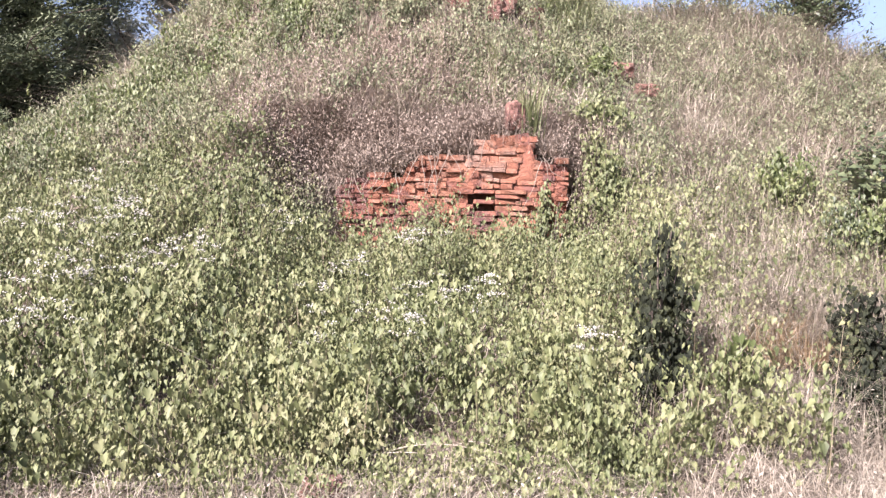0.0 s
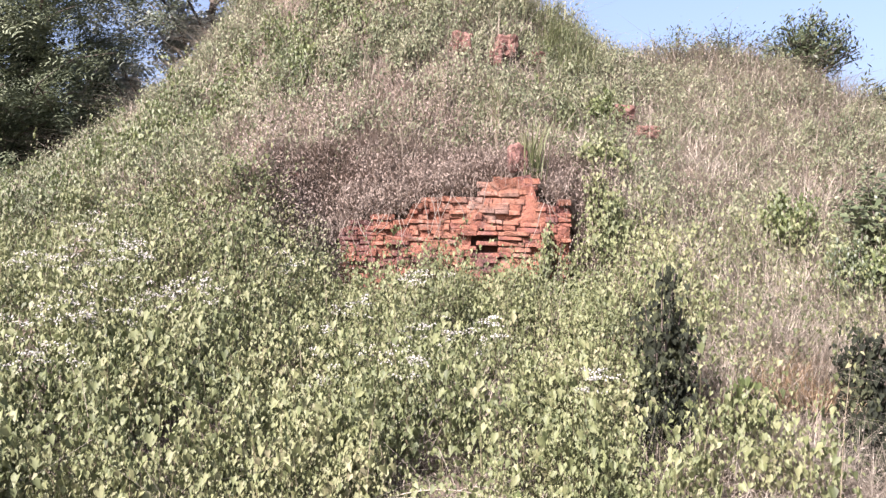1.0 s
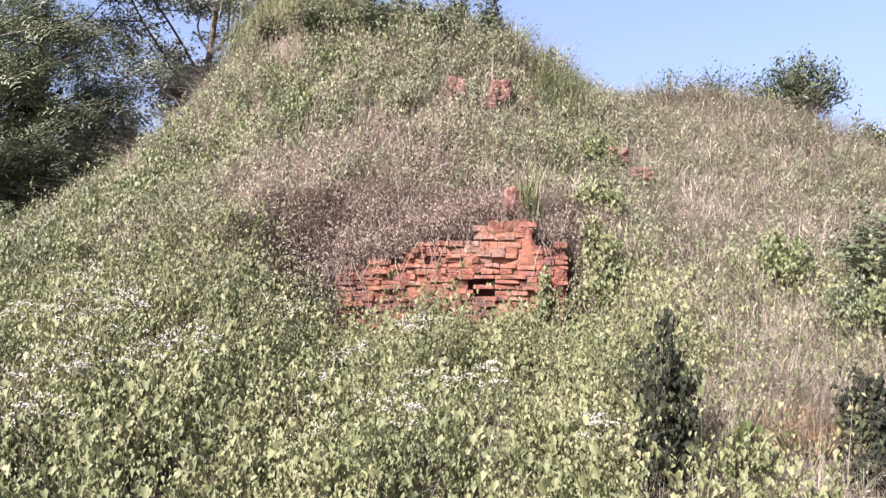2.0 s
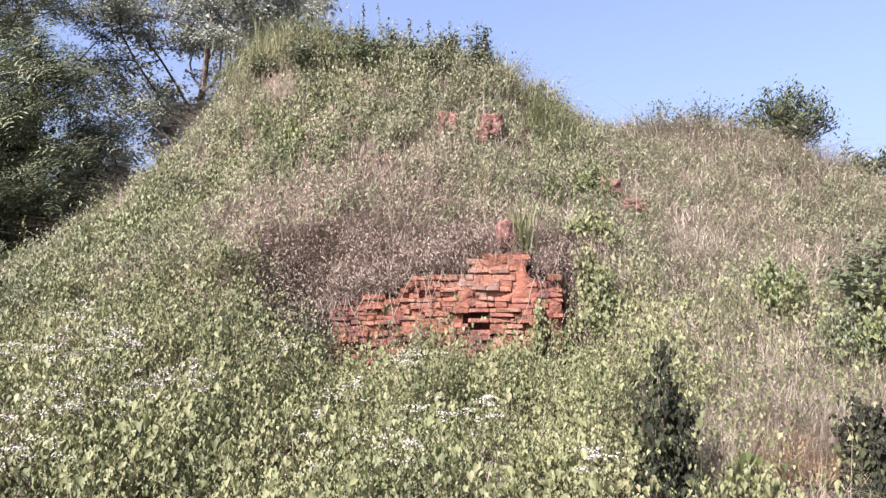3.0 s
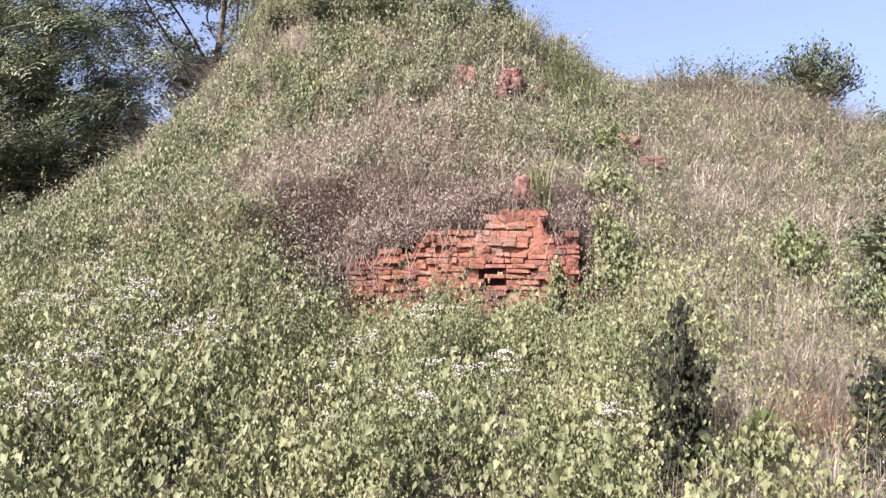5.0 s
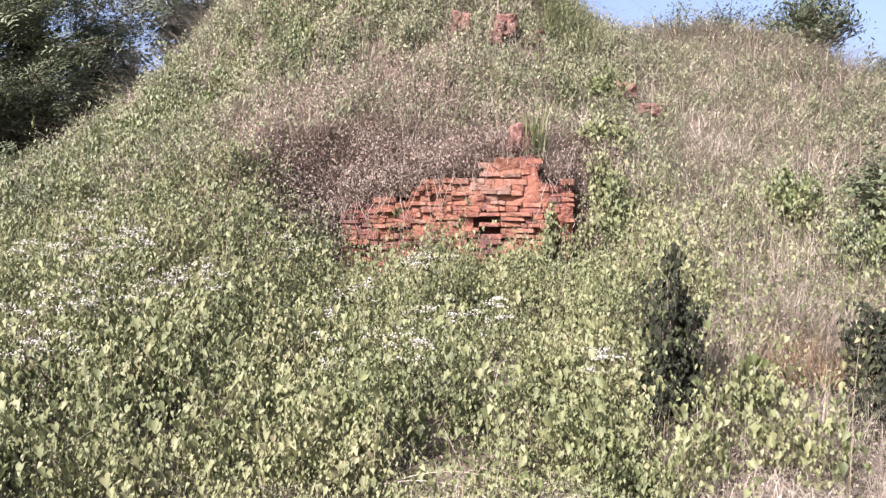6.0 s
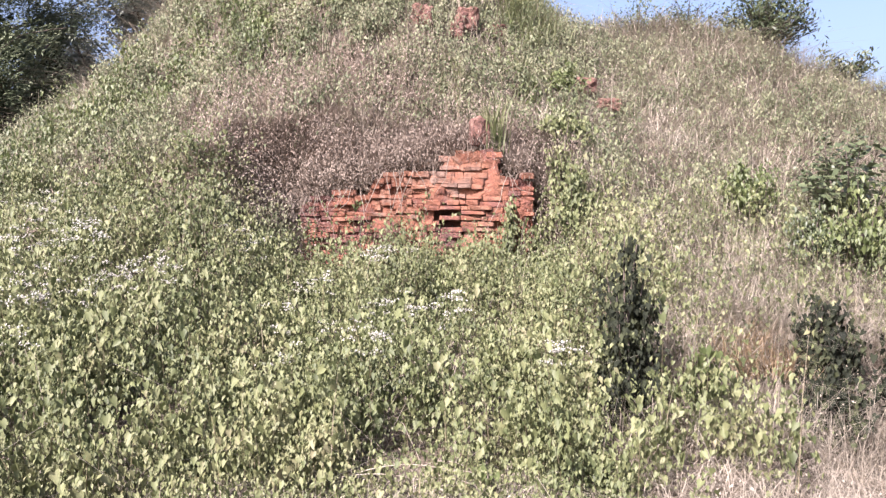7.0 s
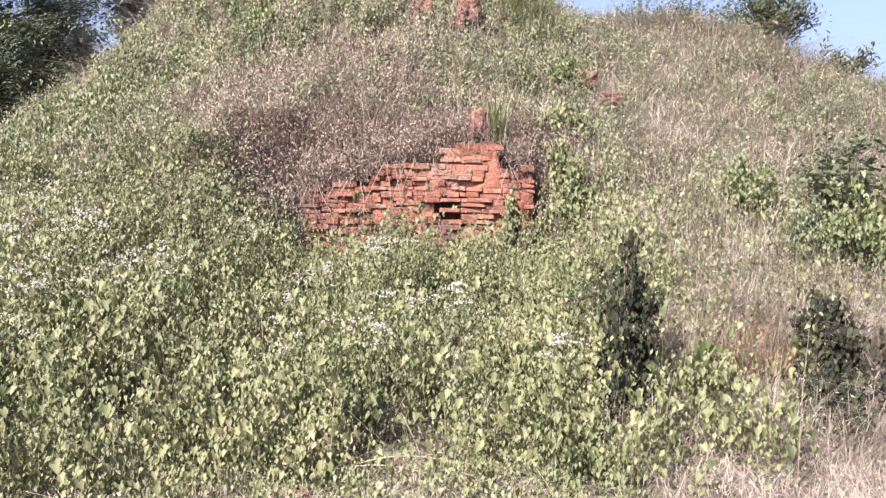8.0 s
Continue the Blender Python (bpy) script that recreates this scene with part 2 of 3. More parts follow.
def bare_wall(x, y):
    """1 where the brick face must stay free of growth."""
    return (x > WALL_X0 - 0.05) & (x < WALL_X1 + 0.02) & (y > WALL_Y - 0.12) & (y < WALL_Y + 0.2)


def dryness(x, y):
    """How straw-like the growth is: the right-hand slope, and a little of the left one."""
    edge = 1.75 + 0.14 * (y - 6)
    d = smooth_step(edge - 0.9, edge + 0.8, x + 0.35 * wobble(x, y, 1.7, 2))
    d = np.maximum(d, 0.6 * patch(x, y, -4.3, 12.2, 0.9, 1.6))
    return np.clip(d - 0.6 * patch(x, y, 3.7, 9.3, 0.5, 0.7) - 0.5 * patch(x, y, 4.6, 7.8, 0.8, 0.9), 0, 1)


def deadness(x, y):
    """The grey-pink dead brush above the brick face."""
    w = 0.35 * wobble(x, y, 2.0, 5)
    d = smooth_step(-2.8, -1.4, x + w) * smooth_step(1.8, 0.7, x + w) * smooth_step(8.4, 8.7, y) * smooth_step(11.0, 9.3, y + w)
    return np.clip(0.92 * d + 0.5 * patch(x, y, -1.8, 8.7, 0.7, 0.5), 0, 1)


def scatter_points(n, x0, x1, y0, y1):
    return RNG.uniform(x0, x1, n), RNG.uniform(y0, y1, n)


def keep(prob, *arrays):
    k = RNG.random(len(prob)) < prob
    return [a[k] for a in arrays]


def stand(x, y, s=1.4):
    """Uneven height of the growth, 0.35 to 1.6, in clumps."""
    return 0.2 + 0.75 * clumps(x, y, s, 4) + 0.85 * clumps(x, y, s * 2.7, 5)


def seen_fan(x, y):
    """Inside the wide fan of ground that lies before the camera."""
    return (np.abs(x) < 0.66 * y + 0.7)


def hanging(n, droop=0.75):
    """Directions of leaves whose tips hang, and faces that look outwards and up."""
    a = RNG.uniform(0, 2 * np.pi, n)
    along = np.stack([0.55 * np.cos(a), 0.55 * np.sin(a) - .1, -droop * RNG.uniform(0.4, 2.0, n)], 1)
    face = np.stack([0.7 * np.cos(a) - .15 + RNG.normal(0, .6, n), 0.6 * np.sin(a) - 0.6 + RNG.normal(0, .6, n), RNG.uniform(0.0, 1.3, n)], 1)
    return along, face


def stalks_with_leaves(x, y, tall, per, size, shape, material, stem_name, leaf_name, labels, radius=0.05, droop=0.8, wide=1.0, thick=0.006, bits=0):
    """Upright weeds: a thin leaning stem each, with leaves hanging round it from a low start to its tip."""
    n = len(x)
    foot = on_ground(x, y)
    lean = np.stack([RNG.normal(0, .16, n), RNG.normal(-.03, .16, n), np.zeros(n)], 1) * tall[:, None]
    V = blades(foot, tall, lean, RNG.uniform(.6, 1.3, n) * thick)
    tagged(mesh_object(stem_name, *V, STEM), labels[0], "stems", kind="stuff")
    k = np.repeat(np.arange(n), RNG.poisson(per, n))
    u = 1 - RNG.random(len(k)) ** 1.4 * 0.84
    pos = foot[k] + lean[k] * (u ** 1.6)[:, None] + RNG.normal(0, 1, (len(k), 3)) * (radius * (1.15 - 0.5 * u))[:, None]
    pos[:, 2] += tall[k] * u
    pos[:, 2] = np.maximum(pos[:, 2], height(pos[:, 0], pos[:, 1]) + 0.01)
    along, face = hanging(len(k), droop)
    grow = size * np.clip(np.exp(RNG.normal(-.05, .42, len(k))), .35, 1.9) * (1.15 - 0.35 * u)
    pieces = [strew(shape, pos, along, face, grow, wide)]
    if bits:
        k = np.repeat(np.arange(n), RNG.poisson(bits, n))
        u = 1 - RNG.random(len(k)) ** 1.1 * 0.88
        pos = foot[k] + lean[k] * (u ** 1.6)[:, None] + RNG.normal(0, 1, (len(k), 3)) * radius * 1.25
        pos[:, 2] += tall[k] * u
        pos[:, 2] = np.maximum(pos[:, 2], height(pos[:, 0], pos[:, 1]) + 0.01)
        pieces.append(strew(BLADE_LEAF, pos, *hanging(len(k), droop), size * RNG.uniform(.35, .95, len(k)), 0.75))
    tagged(mesh_object(leaf_name, *joined(pieces), material), labels[1], "weeds", kind="stuff")


def build_vine():
    x, y = scatter_points(15500, -7.5, 4.5, 3.0, 8.75)
    green = (1 - dryness(x, y)) * (1 - 0.8 * deadness(x, y)) * seen_fan(x, y) * ~bare_wall(x, y)
    strip = smooth_step(4.35, 4.8, y + 0.3 * wobble(x, y, 1.3, 6) + 0.3 * np.maximum(-x - 0.8, 0))
    hollow = (1 - patch(x, y, -.05, 5.05, .3, .25)) * (1 - patch(x, y, 1.45, 5.3, .3, .35))
    x, y = keep(green * strip * hollow * (0.1 + 0.9 * smooth_step(.40, .58, clumps(x, y, 3.4, 2))), x, y)
    n = len(x)
    tall = 0.47 * stand(x, y) * np.exp(RNG.normal(0, .27, n))
    tall *= np.where(y > 7.7, 0.72, 1) * np.where((y > 8.0) & (np.abs(x) < 1.3), 0.85, 1)
    far = y > 6.3
    for part_x, part_y, part_tall, size, per, bits, names in (
            (x[~far], y[~far], tall[~far], .045, 19, 34, ("vine_stems", "vine_cover", "dense pale green heart-leaved vines over weeds")),
            (x[far], y[far], tall[far], .037, 20, 32, ("slope_stems", "slope_cover", "dense khaki green small-leaved vines before the bricks"))):
        stalks_with_leaves(part_x, part_y, part_tall, per, size, HEART, VINE, names[0], names[1], ("thin brown upright stems beneath the vines", names[2]), .058, bits=bits)


def build_weeds():
    x, y = scatter_points(58000, -8.5, 8.0, 6.2, 14.2)
    green = (1 - np.where(y > 11, 0.42, 0.64) * dryness(x, y)) * (1 - 0.5 * deadness(x, y)) * seen_fan(x, y) * ~bare_wall(x, y)
    green *= np.maximum(smooth_step(7.4, 8.8, y), np.where(y < 6.5, 0.0, 0.75 * dryness(x, y))) * (0.08 + 0.92 * smooth_step(.42, .58, clumps(x, y, 3.4, 7))) * (0.6 + 0.4 * smooth_step(9, 11, y)) * (1 - 0.5 * smooth_step(4.9, 5.4, height(x, y)))
    x, y = keep(green, x, y)
    n = len(x)
    tall = (0.3 * stand(x, y) * np.where(y < 5.1, 0.5, np.where(y < 7.4, 0.8, 1)) + 0.12 * smooth_step(4.6, 5.4, height(x, y))) * np.exp(RNG.normal(0, .25, n))
    stalks_with_leaves(x, y, tall, 17, .04, BLADE_LEAF, SMALL, "weed_stems", "weed_cover",
                       ("thin dry weed stems on the mound", "low yellowish green weeds covering the mound"), .05, .8, 0.85, .005)
    x, y = scatter_points(2600, 1.0, 6.5, 4.3, 9.0)
    x, y = keep(dryness(x, y) * seen_fan(x, y) * 0.42 * smooth_step(5.0, 6.6, y), x, y)
    x2, y2 = scatter_points(800, -3.2, 1.3, 4.15, 5.1)
    x2, y2 = keep(0.7 * (1 - 0.9 * patch(x2, y2, -.05, 5.0, .3, .2)), x2, y2)
    x, y = np.concatenate([x, x2]), np.concatenate([y, y2])
    stalks_with_leaves(x, y, 0.26 * stand(x, y) * np.exp(RNG.normal(0, .35, len(x))) * np.where(y < 5.1, .6, 1), 10, .034, HEART, VINE, "creeper_stems", "creeper_leaves",
                       ("thin creeper stems in dry grass", "scattered green creeper leaves in dry grass"), .06, bits=16)


def build_slope_vine():
    x, y = scatter_points(16000, -7, 3, 8.8, 13.2)
    p = 0.4 * patch(x, y, -2.1, 11.2, .9, .8) + 0.4 * patch(x, y, -3.7, 10.4, .9, .9) + 0.3 * patch(x, y, -4.6, 9.4, 1.0, .7) + 0.3 * patch(x, y, -.6, 11.6, .6, .5) + 0.25 * patch(x, y, 1.7, 10.6, .5, .8)
    x, y = keep(p * (0.2 + 0.8 * smooth_step(.4, .6, clumps(x, y, 2.4, 3))), x, y)
    stalks_with_leaves(x, y, 0.38 * stand(x, y) * np.exp(RNG.normal(0, .3, len(x))), 18, .04, HEART, BUSH, "climber_stems", "climber_leaves",
                       ("thin climber stems on the upper slope", "brighter green climber leaves in patches on the slope"), .06)


def build_straw():
    x, y = scatter_points(185000, -8, 9.0, 3.6, 14.4)
    x2, y2 = scatter_points(42000, -3.0, 6.0, 4.0, 7.6)
    x2, y2 = keep(np.where(y2 < 5.0, 0.8, smooth_step(.3, .8, dryness(x2, y2))), x2, y2)
    x, y = np.concatenate([x, x2]), np.concatenate([y, y2])
    d = (0.3 + 0.7 * dryness(x, y)) * (0.4 + 0.6 * smooth_step(.36, .56, clumps(x, y, 3.0, 0))) - 0.1 * deadness(x, y) + 0.6 * patch(x, y, -2.9, 12.2, .8, .6)
    d = np.where((y < 5.2) & (x < 2.4), 0.2 + 0.35 * smooth_step(5.1, 4.7, y), d)
    d = d * (1 - 0.9 * patch(x, y, -.05, 5.0, .3, .2))
    x, y = keep(d * seen_fan(x, y) * ~bare_wall(x, y), x, y)
    n = len(x)
    h = (1 + 0.15 * smooth_step(12.4, 13, y)) * RNG.uniform(.06, .38, n) * stand(x, y) * np.where(y < 5.0, 0.5, 1)
    lean = RNG.normal(0, 1, (n, 3)) * (np.minimum(h, .3) * RNG.choice([.8, 1.5, 2.4], n))[:, None]
    lean[:, 2] = 0
    A = blades(on_ground(x, y), h * 1.15, lean, RNG.uniform(.3, 1.0, n) * .0011 * y)
    k = RNG.random(n) < 0.3
    m = int(k.sum())
    pos = on_ground(x[k], y[k]) + np.stack([RNG.normal(0, .05, m), RNG.normal(0, .05, m), h[k] * RNG.uniform(.2, 1.1, m)], 1)
    along, face = hanging(m, 0.3)
    B = strew(CHIP, pos, along, face, RNG.uniform(.012, .032, m))
    # long bleached twigs lying through one another
    q = 9000
    tx, ty = scatter_points(q, 1.6, 6.5, 6.2, 13.0)
    tx, ty = keep(dryness(tx, ty) * (0.15 + 0.85 * smooth_step(.4, .62, clumps(tx, ty, 1.5, 6))), tx, ty)
    q = len(tx)
    way = RNG.normal(0, .3, (q, 3)) * np.array([1, 1, 0])
    C = blades(on_ground(tx, ty) + np.stack([np.zeros(q), np.zeros(q), RNG.uniform(0, .15, q)], 1), RNG.uniform(.1, .45, q), way, RNG.uniform(.4, 1, q) * .0009 * ty)
    tagged(mesh_object("dry_grass", *joined([A, B, C]), STRAW), "tangled straw-coloured dry grass on the mound's slope", "dry grass", kind="stuff")


def build_dead():
    x, y = scatter_points(100000, -4.2, 3.0, 8.4, 12.0)
    x, y = keep(deadness(x, y) * ~bare_wall(x, y) * (0.25 + 0.75 * smooth_step(.42, .58, clumps(x, y, 4.2, 1))), x, y)
    n = len(x)
    h = RNG.uniform(.06, .36, n) * stand(x, y)
    lean = RNG.normal(0, 1, (n, 3)) * (h * 1.0)[:, None] + np.array([0, -.08, 0])
    lean[:, 2] = -0.25 * h
    A = blades(on_ground(x, y), np.maximum(h, .05), lean, RNG.uniform(.004, .012, n))
    k = RNG.random(n) < 0.35
    m = int(k.sum())
    pos = on_ground(x[k], y[k]) + np.stack([RNG.normal(0, .07, m), RNG.normal(-.03, .07, m), h[k] * RNG.uniform(.2, 1.1, m)], 1)
    B = strew(CHIP, pos, *hanging(m, 0.8), RNG.uniform(.014, .034, m), .7)
    # strands that hang down over the upper edge of the bricks
    q = 650
    hx = RNG.uniform(WALL_X0 - .15, WALL_X1, q)
    root = np.stack([hx, WALL_Y + RNG.uniform(-.05, .14, q), np.array([wall_top(v) for v in hx]) - RNG.uniform(-.1, .05, q)], 1)
    drop = np.stack([RNG.normal(0, .13, q), RNG.uniform(-.16, -.03, q), -RNG.uniform(.03, .38, q) * smooth_step(.2, .75, clumps(hx, hx * 0, 4.0, 3))], 1)
    C = blades(root, RNG.uniform(.02, .16, q), drop, RNG.uniform(.003, .008, q))
    # sprawling brush on the short bank between the bricks' top and the slope
    q = 14000
    bx, t = RNG.uniform(WALL_X0 - 1.0, WALL_X1 + .5, q), RNG.uniform(-.05, 1, q)
    inside = (bx > WALL_X0) & (bx < WALL_X1)
    low = on_ground(bx, np.where(inside, WALL_Y + .1, WALL_Y - .15))
    low[:, 2] = np.where(inside, np.array([wall_top(v) for v in bx]) + .03, low[:, 2])
    top = on_ground(bx, np.full(q, WALL_Y + .7))
    foot = low + (top - low) * t[:, None]
    foot[:, 2] = np.maximum(foot[:, 2], height(foot[:, 0], foot[:, 1]))
    foot, bx = keep((0.3 + 0.7 * smooth_step(.42, .58, clumps(bx, t, 4.5, 4))) * np.where((bx > .5) & (bx < .93) & (t < .75), .12, 1), foot, bx)
    q = len(bx)
    fall = np.stack([RNG.normal(0, .17, q), RNG.normal(-.12, .08, q), RNG.uniform(-.1, .03, q)], 1)
    D = blades(foot, RNG.uniform(.05, .28, q), fall, RNG.uniform(.006, .016, q))
    k = np.repeat(np.arange(q), 3)
    E = strew(CHIP, foot[k] + fall[k] * RNG.uniform(.3, 1, (len(k), 1)) + np.stack([RNG.normal(0, .04, len(k)), RNG.normal(0, .04, len(k)), RNG.uniform(.03, .2, len(k))], 1), *hanging(len(k), 0.7), RNG.uniform(.018, .042, len(k)), .65)
    tagged(mesh_object("dead_brush", *joined([A, B, C, D, E]), DEAD), "tangled grey-pink dead brush hanging over the bricks", "dead brush", kind="stuff")


def build_dead_weeds():
    """Withered weeds in clumps among the brush."""
    x, y = scatter_points(11000, -4.2, 3.0, 8.7, 12.0)
    x, y = keep(deadness(x, y) * ~bare_wall(x, y) * (0.15 + 0.85 * smooth_step(.44, .58, clumps(x, y, 4.2, 6))), x, y)
    n = len(x)
    stalks_with_leaves(x, y, 0.34 * stand(x, y) * np.exp(RNG.normal(0, .35, n)), 20, .028, CHIP, DEAD, "withered_stems", "withered_weeds",
                       ("thin withered stems above the bricks", "clumps of withered grey-pink weeds on the slope"), .05, .7, .85, .007)


def build_hanging_stems():
    """Dry creeper stems that hang down the brick face."""
    rng = random.Random(12)
    for i in range(18):
        x = rng.uniform(-1.0, 1.2)
        top, fall = wall_top(x) + rng.uniform(-.05, .05), rng.uniform(.2, .6)
        side = rng.uniform(-.22, .22)
        t = np.linspace(0, 1, 9)[:, None]
        path = t * np.array([side, 0, -fall]) + np.sin(t * np.pi) * np.array([.05 * math.sin(i), -.03, 0]) + np.sin(t * 9 + i) * np.array([.012, 0, .008])
        ob = mesh_object("hanging_stem", *tube(path, np.linspace(.0045, .002, 9), 4), DEAD)
        ob.location = (x, WALL_Y - .045 - .02 * math.sin(x * 2.3) - rng.uniform(0, .02), top)
        tagged(ob, "dry creeper stem hanging down the bricks", "stem", "dry stems on the bricks")


def build_brush_stems():
    """Longer bare stems standing out of the brush."""
    rng = random.Random(5)
    for i in range(34):
        x, y = rng.uniform(-2.2, 1.5), rng.uniform(8.95, 10.4)
        tall, side = rng.uniform(.3, .62), rng.gauss(0, .16)
        t = np.linspace(0, 1, 7)[:, None]
        path = t * np.array([side, -.08, tall]) + t ** 3 * np.array([side * .8, -.1, -.1]) + np.sin(t * 8 + i) * np.array([.01, 0, 0])
        ob = mesh_object("bare_stem", *tube(path, np.linspace(.006, .002, 7), 4), DEAD if i % 3 else STEM)
        ob.location = (x, y, float(height(x, y)) - .02)
        tagged(ob, "bare bleached weed stem rising from the brush" if i % 3 else "dark bare weed stem rising from the brush", "stem", "bare stems in the brush")


def build_arches():
    """Long dry stalks arching over the ground before the hollow."""
    for i, (ax, ay, tx, up) in enumerate(((-.62, 4.75, .75, .1), (-.5, 4.8, .85, .14), (-.9, 4.8, .6, .08), (.1, 4.9, .35, .1), (.5, 4.7, -.5, .12), (-.05, 4.95, .45, .14))):
        t = np.linspace(0, 1, 12)[:, None]
        path = t * np.array([tx, -.1, 0]) + np.sin(t * np.pi * .8) * np.array([0, 0, up])
        ob = mesh_object("dry_stalk", *tube(path, np.linspace(.005, .002, 12), 4), STRAW)
        ob.location = (ax, ay, float(height(ax, ay)) + .02)
        tagged(ob, "long dry stalk arching over the ground", "dry stalk", "dry stalks by the hollow")


def build_flowers():
    hubs = [(-3.07, 6.75, .3), (-2.8, 6.7, .2), (-2.5, 6.36, .26), (-2.2, 6.15, .2), (-2.9, 5.83, .22), (-2.6, 5.78, .12), (-1.9, 6.3, .12), (-.82, 6.7, .14), (-.92, 6.02, .18), (-2.59, 5.23, .18),
            (-.19, 6.35, .12), (.27, 6.18, .12), (-.2, 5.42, .1), (.96, 5.56, .1), (-3.1, 7.23, .3), (-1.43, 7.38, .1), (-.2, 7.4, .13)]
    pos = []
    for cx, cy, r in hubs:
        for _ in range(int(5 + 75 * r)):
            a, d = RNG.uniform(0, 2 * np.pi), 1.4 * r * RNG.random() ** 0.6
            px, py = cx + 1.5 * d * np.cos(a), cy + d * np.sin(a)
            top = float(height(px, py)) + 0.47 * float(stand(px, py)) + RNG.uniform(.06, .2)
            for _ in range(14):
                pos.append((px + RNG.normal(0, .026), py + RNG.normal(0, .026), top + RNG.normal(0, .007)))
    pos = np.array(pos)
    n = len(pos)
    V = strew(CHIP, pos, RNG.normal(0, 1, (n, 3)), np.stack([RNG.normal(-.4, .3, n), RNG.normal(-.6, .3, n), np.ones(n)], 1), RNG.uniform(.012, .022, n), 2.0)
    tagged(mesh_object("white_flowers", *V, PETAL), "flat clusters of tiny white weed flowers", "flowers", kind="stuff")


build_vine()
build_weeds()
build_slope_vine()
build_straw()
build_flowers()
build_arches()


# ---- brick face ----
def brick_mesh(k):
    """A worn brick of unit size with chipped edges; origin in its middle."""
    rng = random.Random(k)
    bm = bmesh.new()
    bmesh.ops.create_cube(bm, size=1)
    bmesh.ops.bevel(bm, geom=bm.edges[:], offset=0.05 + 0.06 * rng.random(), segments=1, affect="EDGES", clamp_overlap=True)
    for v in bm.verts:
        v.co += Vector((rng.uniform(-.02, .02), rng.uniform(-.07, .07), rng.uniform(-.10, .10)))
    me = bpy.data.meshes.new("brick")
    bm.to_mesh(me)
    bm.free()
    me.materials.append(BRICK)
    return me


def wall_top(x):
    """The broken upper edge of the face."""
    return 1.0 + float(np.interp(x, [-1.12, -.9, -.42, -.36, .0, .3, .38, .85, .92, 1.38], [.82, .92, .94, 1.1, 1.16, 1.15, 1.32, 1.42, 1.14, 1.06]))


def build_wall():
    rng = random.Random(4)
    shapes = [brick_mesh(k) for k in range(8)]
    wall = tagged(new("brick_wall"), "exposed face of crumbling orange-red ancient brickwork", "brick wall")
    wall.location = (0, WALL_Y, 1.0)
    core = bmesh.new()
    nx, nz = 130, 70
    cells = []
    for i in range(nx + 1):
        x = WALL_X0 + (WALL_X1 - WALL_X0) * i / nx
        top = wall_top(x) - 1.05
        row = []
        for k in range(nz + 1):
            z = -.25 + (top + .25) * k / nz
            lump_y = 0.03 - 0.11 * max(noise.noise(Vector((x * 3.8, z * 2.6, 2))), -.2) + 0.014 * noise.noise(Vector((x * 11, z * 14, 7))) + 0.006 * noise.noise(Vector((x * 30, z * 34, 3)))
            if abs(x - .415) < .16 and .5 < z < .79:
                lump_y = 0.2
            row.append(core.verts.new((x, lump_y - .02 * math.sin(x * 2.3), z)))
        row.append(core.verts.new((x, 0.5, top)))
        row.append(core.verts.new((x, 0.5, -.25)))
        cells.append(row)
    for a, b in zip(cells, cells[1:]):
        for k in range(nz + 3):
            n2 = (k + 1) % (nz + 3)
            core.faces.new((a[k], b[k], b[n2], a[n2]))
    core.faces.new(cells[0][::-1])
    core.faces.new(cells[-1])
    bmesh.ops.recalc_face_normals(core, faces=core.faces)
    me = bpy.data.meshes.new("core")
    core.to_mesh(me)
    core.free()
    me.materials.append(BRICK)
    tagged(new("core", me), "crumbled brick earth between the bricks").parent = wall
    z = 0.14
    while z < 1.45:
        course = rng.uniform(.045, .064)
        x = WALL_X0 + rng.uniform(-.06, .1)
        while x < WALL_X1 - .05:
            w = min(rng.choice((.06, .09, .13, .17, .21, .25)), WALL_X1 + .01 - x)
            if z + course > .5 and z < .76 and x < .31 < x + w:
                w = max(.31 - x, .05)
            elif z + course > .5 and z < .76 and .3 <= x < .35:
                w = .22
            mid, up = x + w / 2, z + course / 2
            gone = z > wall_top(mid) - 1.06 + 0.03 * math.sin(mid * 17) or rng.random() < (0.35 if mid > 1.08 else 0.08)
            niche = .33 < mid < .50 and .5 < up < .76
            hole = niche and (abs(up - .565) < .029 or abs(up - .72) < .029)
            gone = gone and not niche
            if not (gone or hole):
                b = new("brick", rng.choice(shapes))
                b.parent = wall
                out = rng.gauss(0, .011) + (rng.uniform(.02, .05) if rng.random() < .16 else 0) + .02 * math.sin(z * 5 + 1) + .012 * math.sin(mid * 6 + z * 9)
                b.location = (mid, 0.075 + out - .02 * math.sin(mid * 2.3), up + .012 * math.sin(mid * 3 + 1) + .006 * math.sin(mid * 9 + z * 3) + rng.gauss(0, .005))
                b.rotation_euler = (rng.gauss(0, .04), rng.gauss(0, .016), rng.gauss(0, .03))
                b.scale = (w - rng.uniform(-.006, .004), .15, course - rng.uniform(-.001, .012))
            x += w
        z += course



build_wall()
build_dead()
build_dead_weeds()
build_hanging_stems()
build_brush_stems()


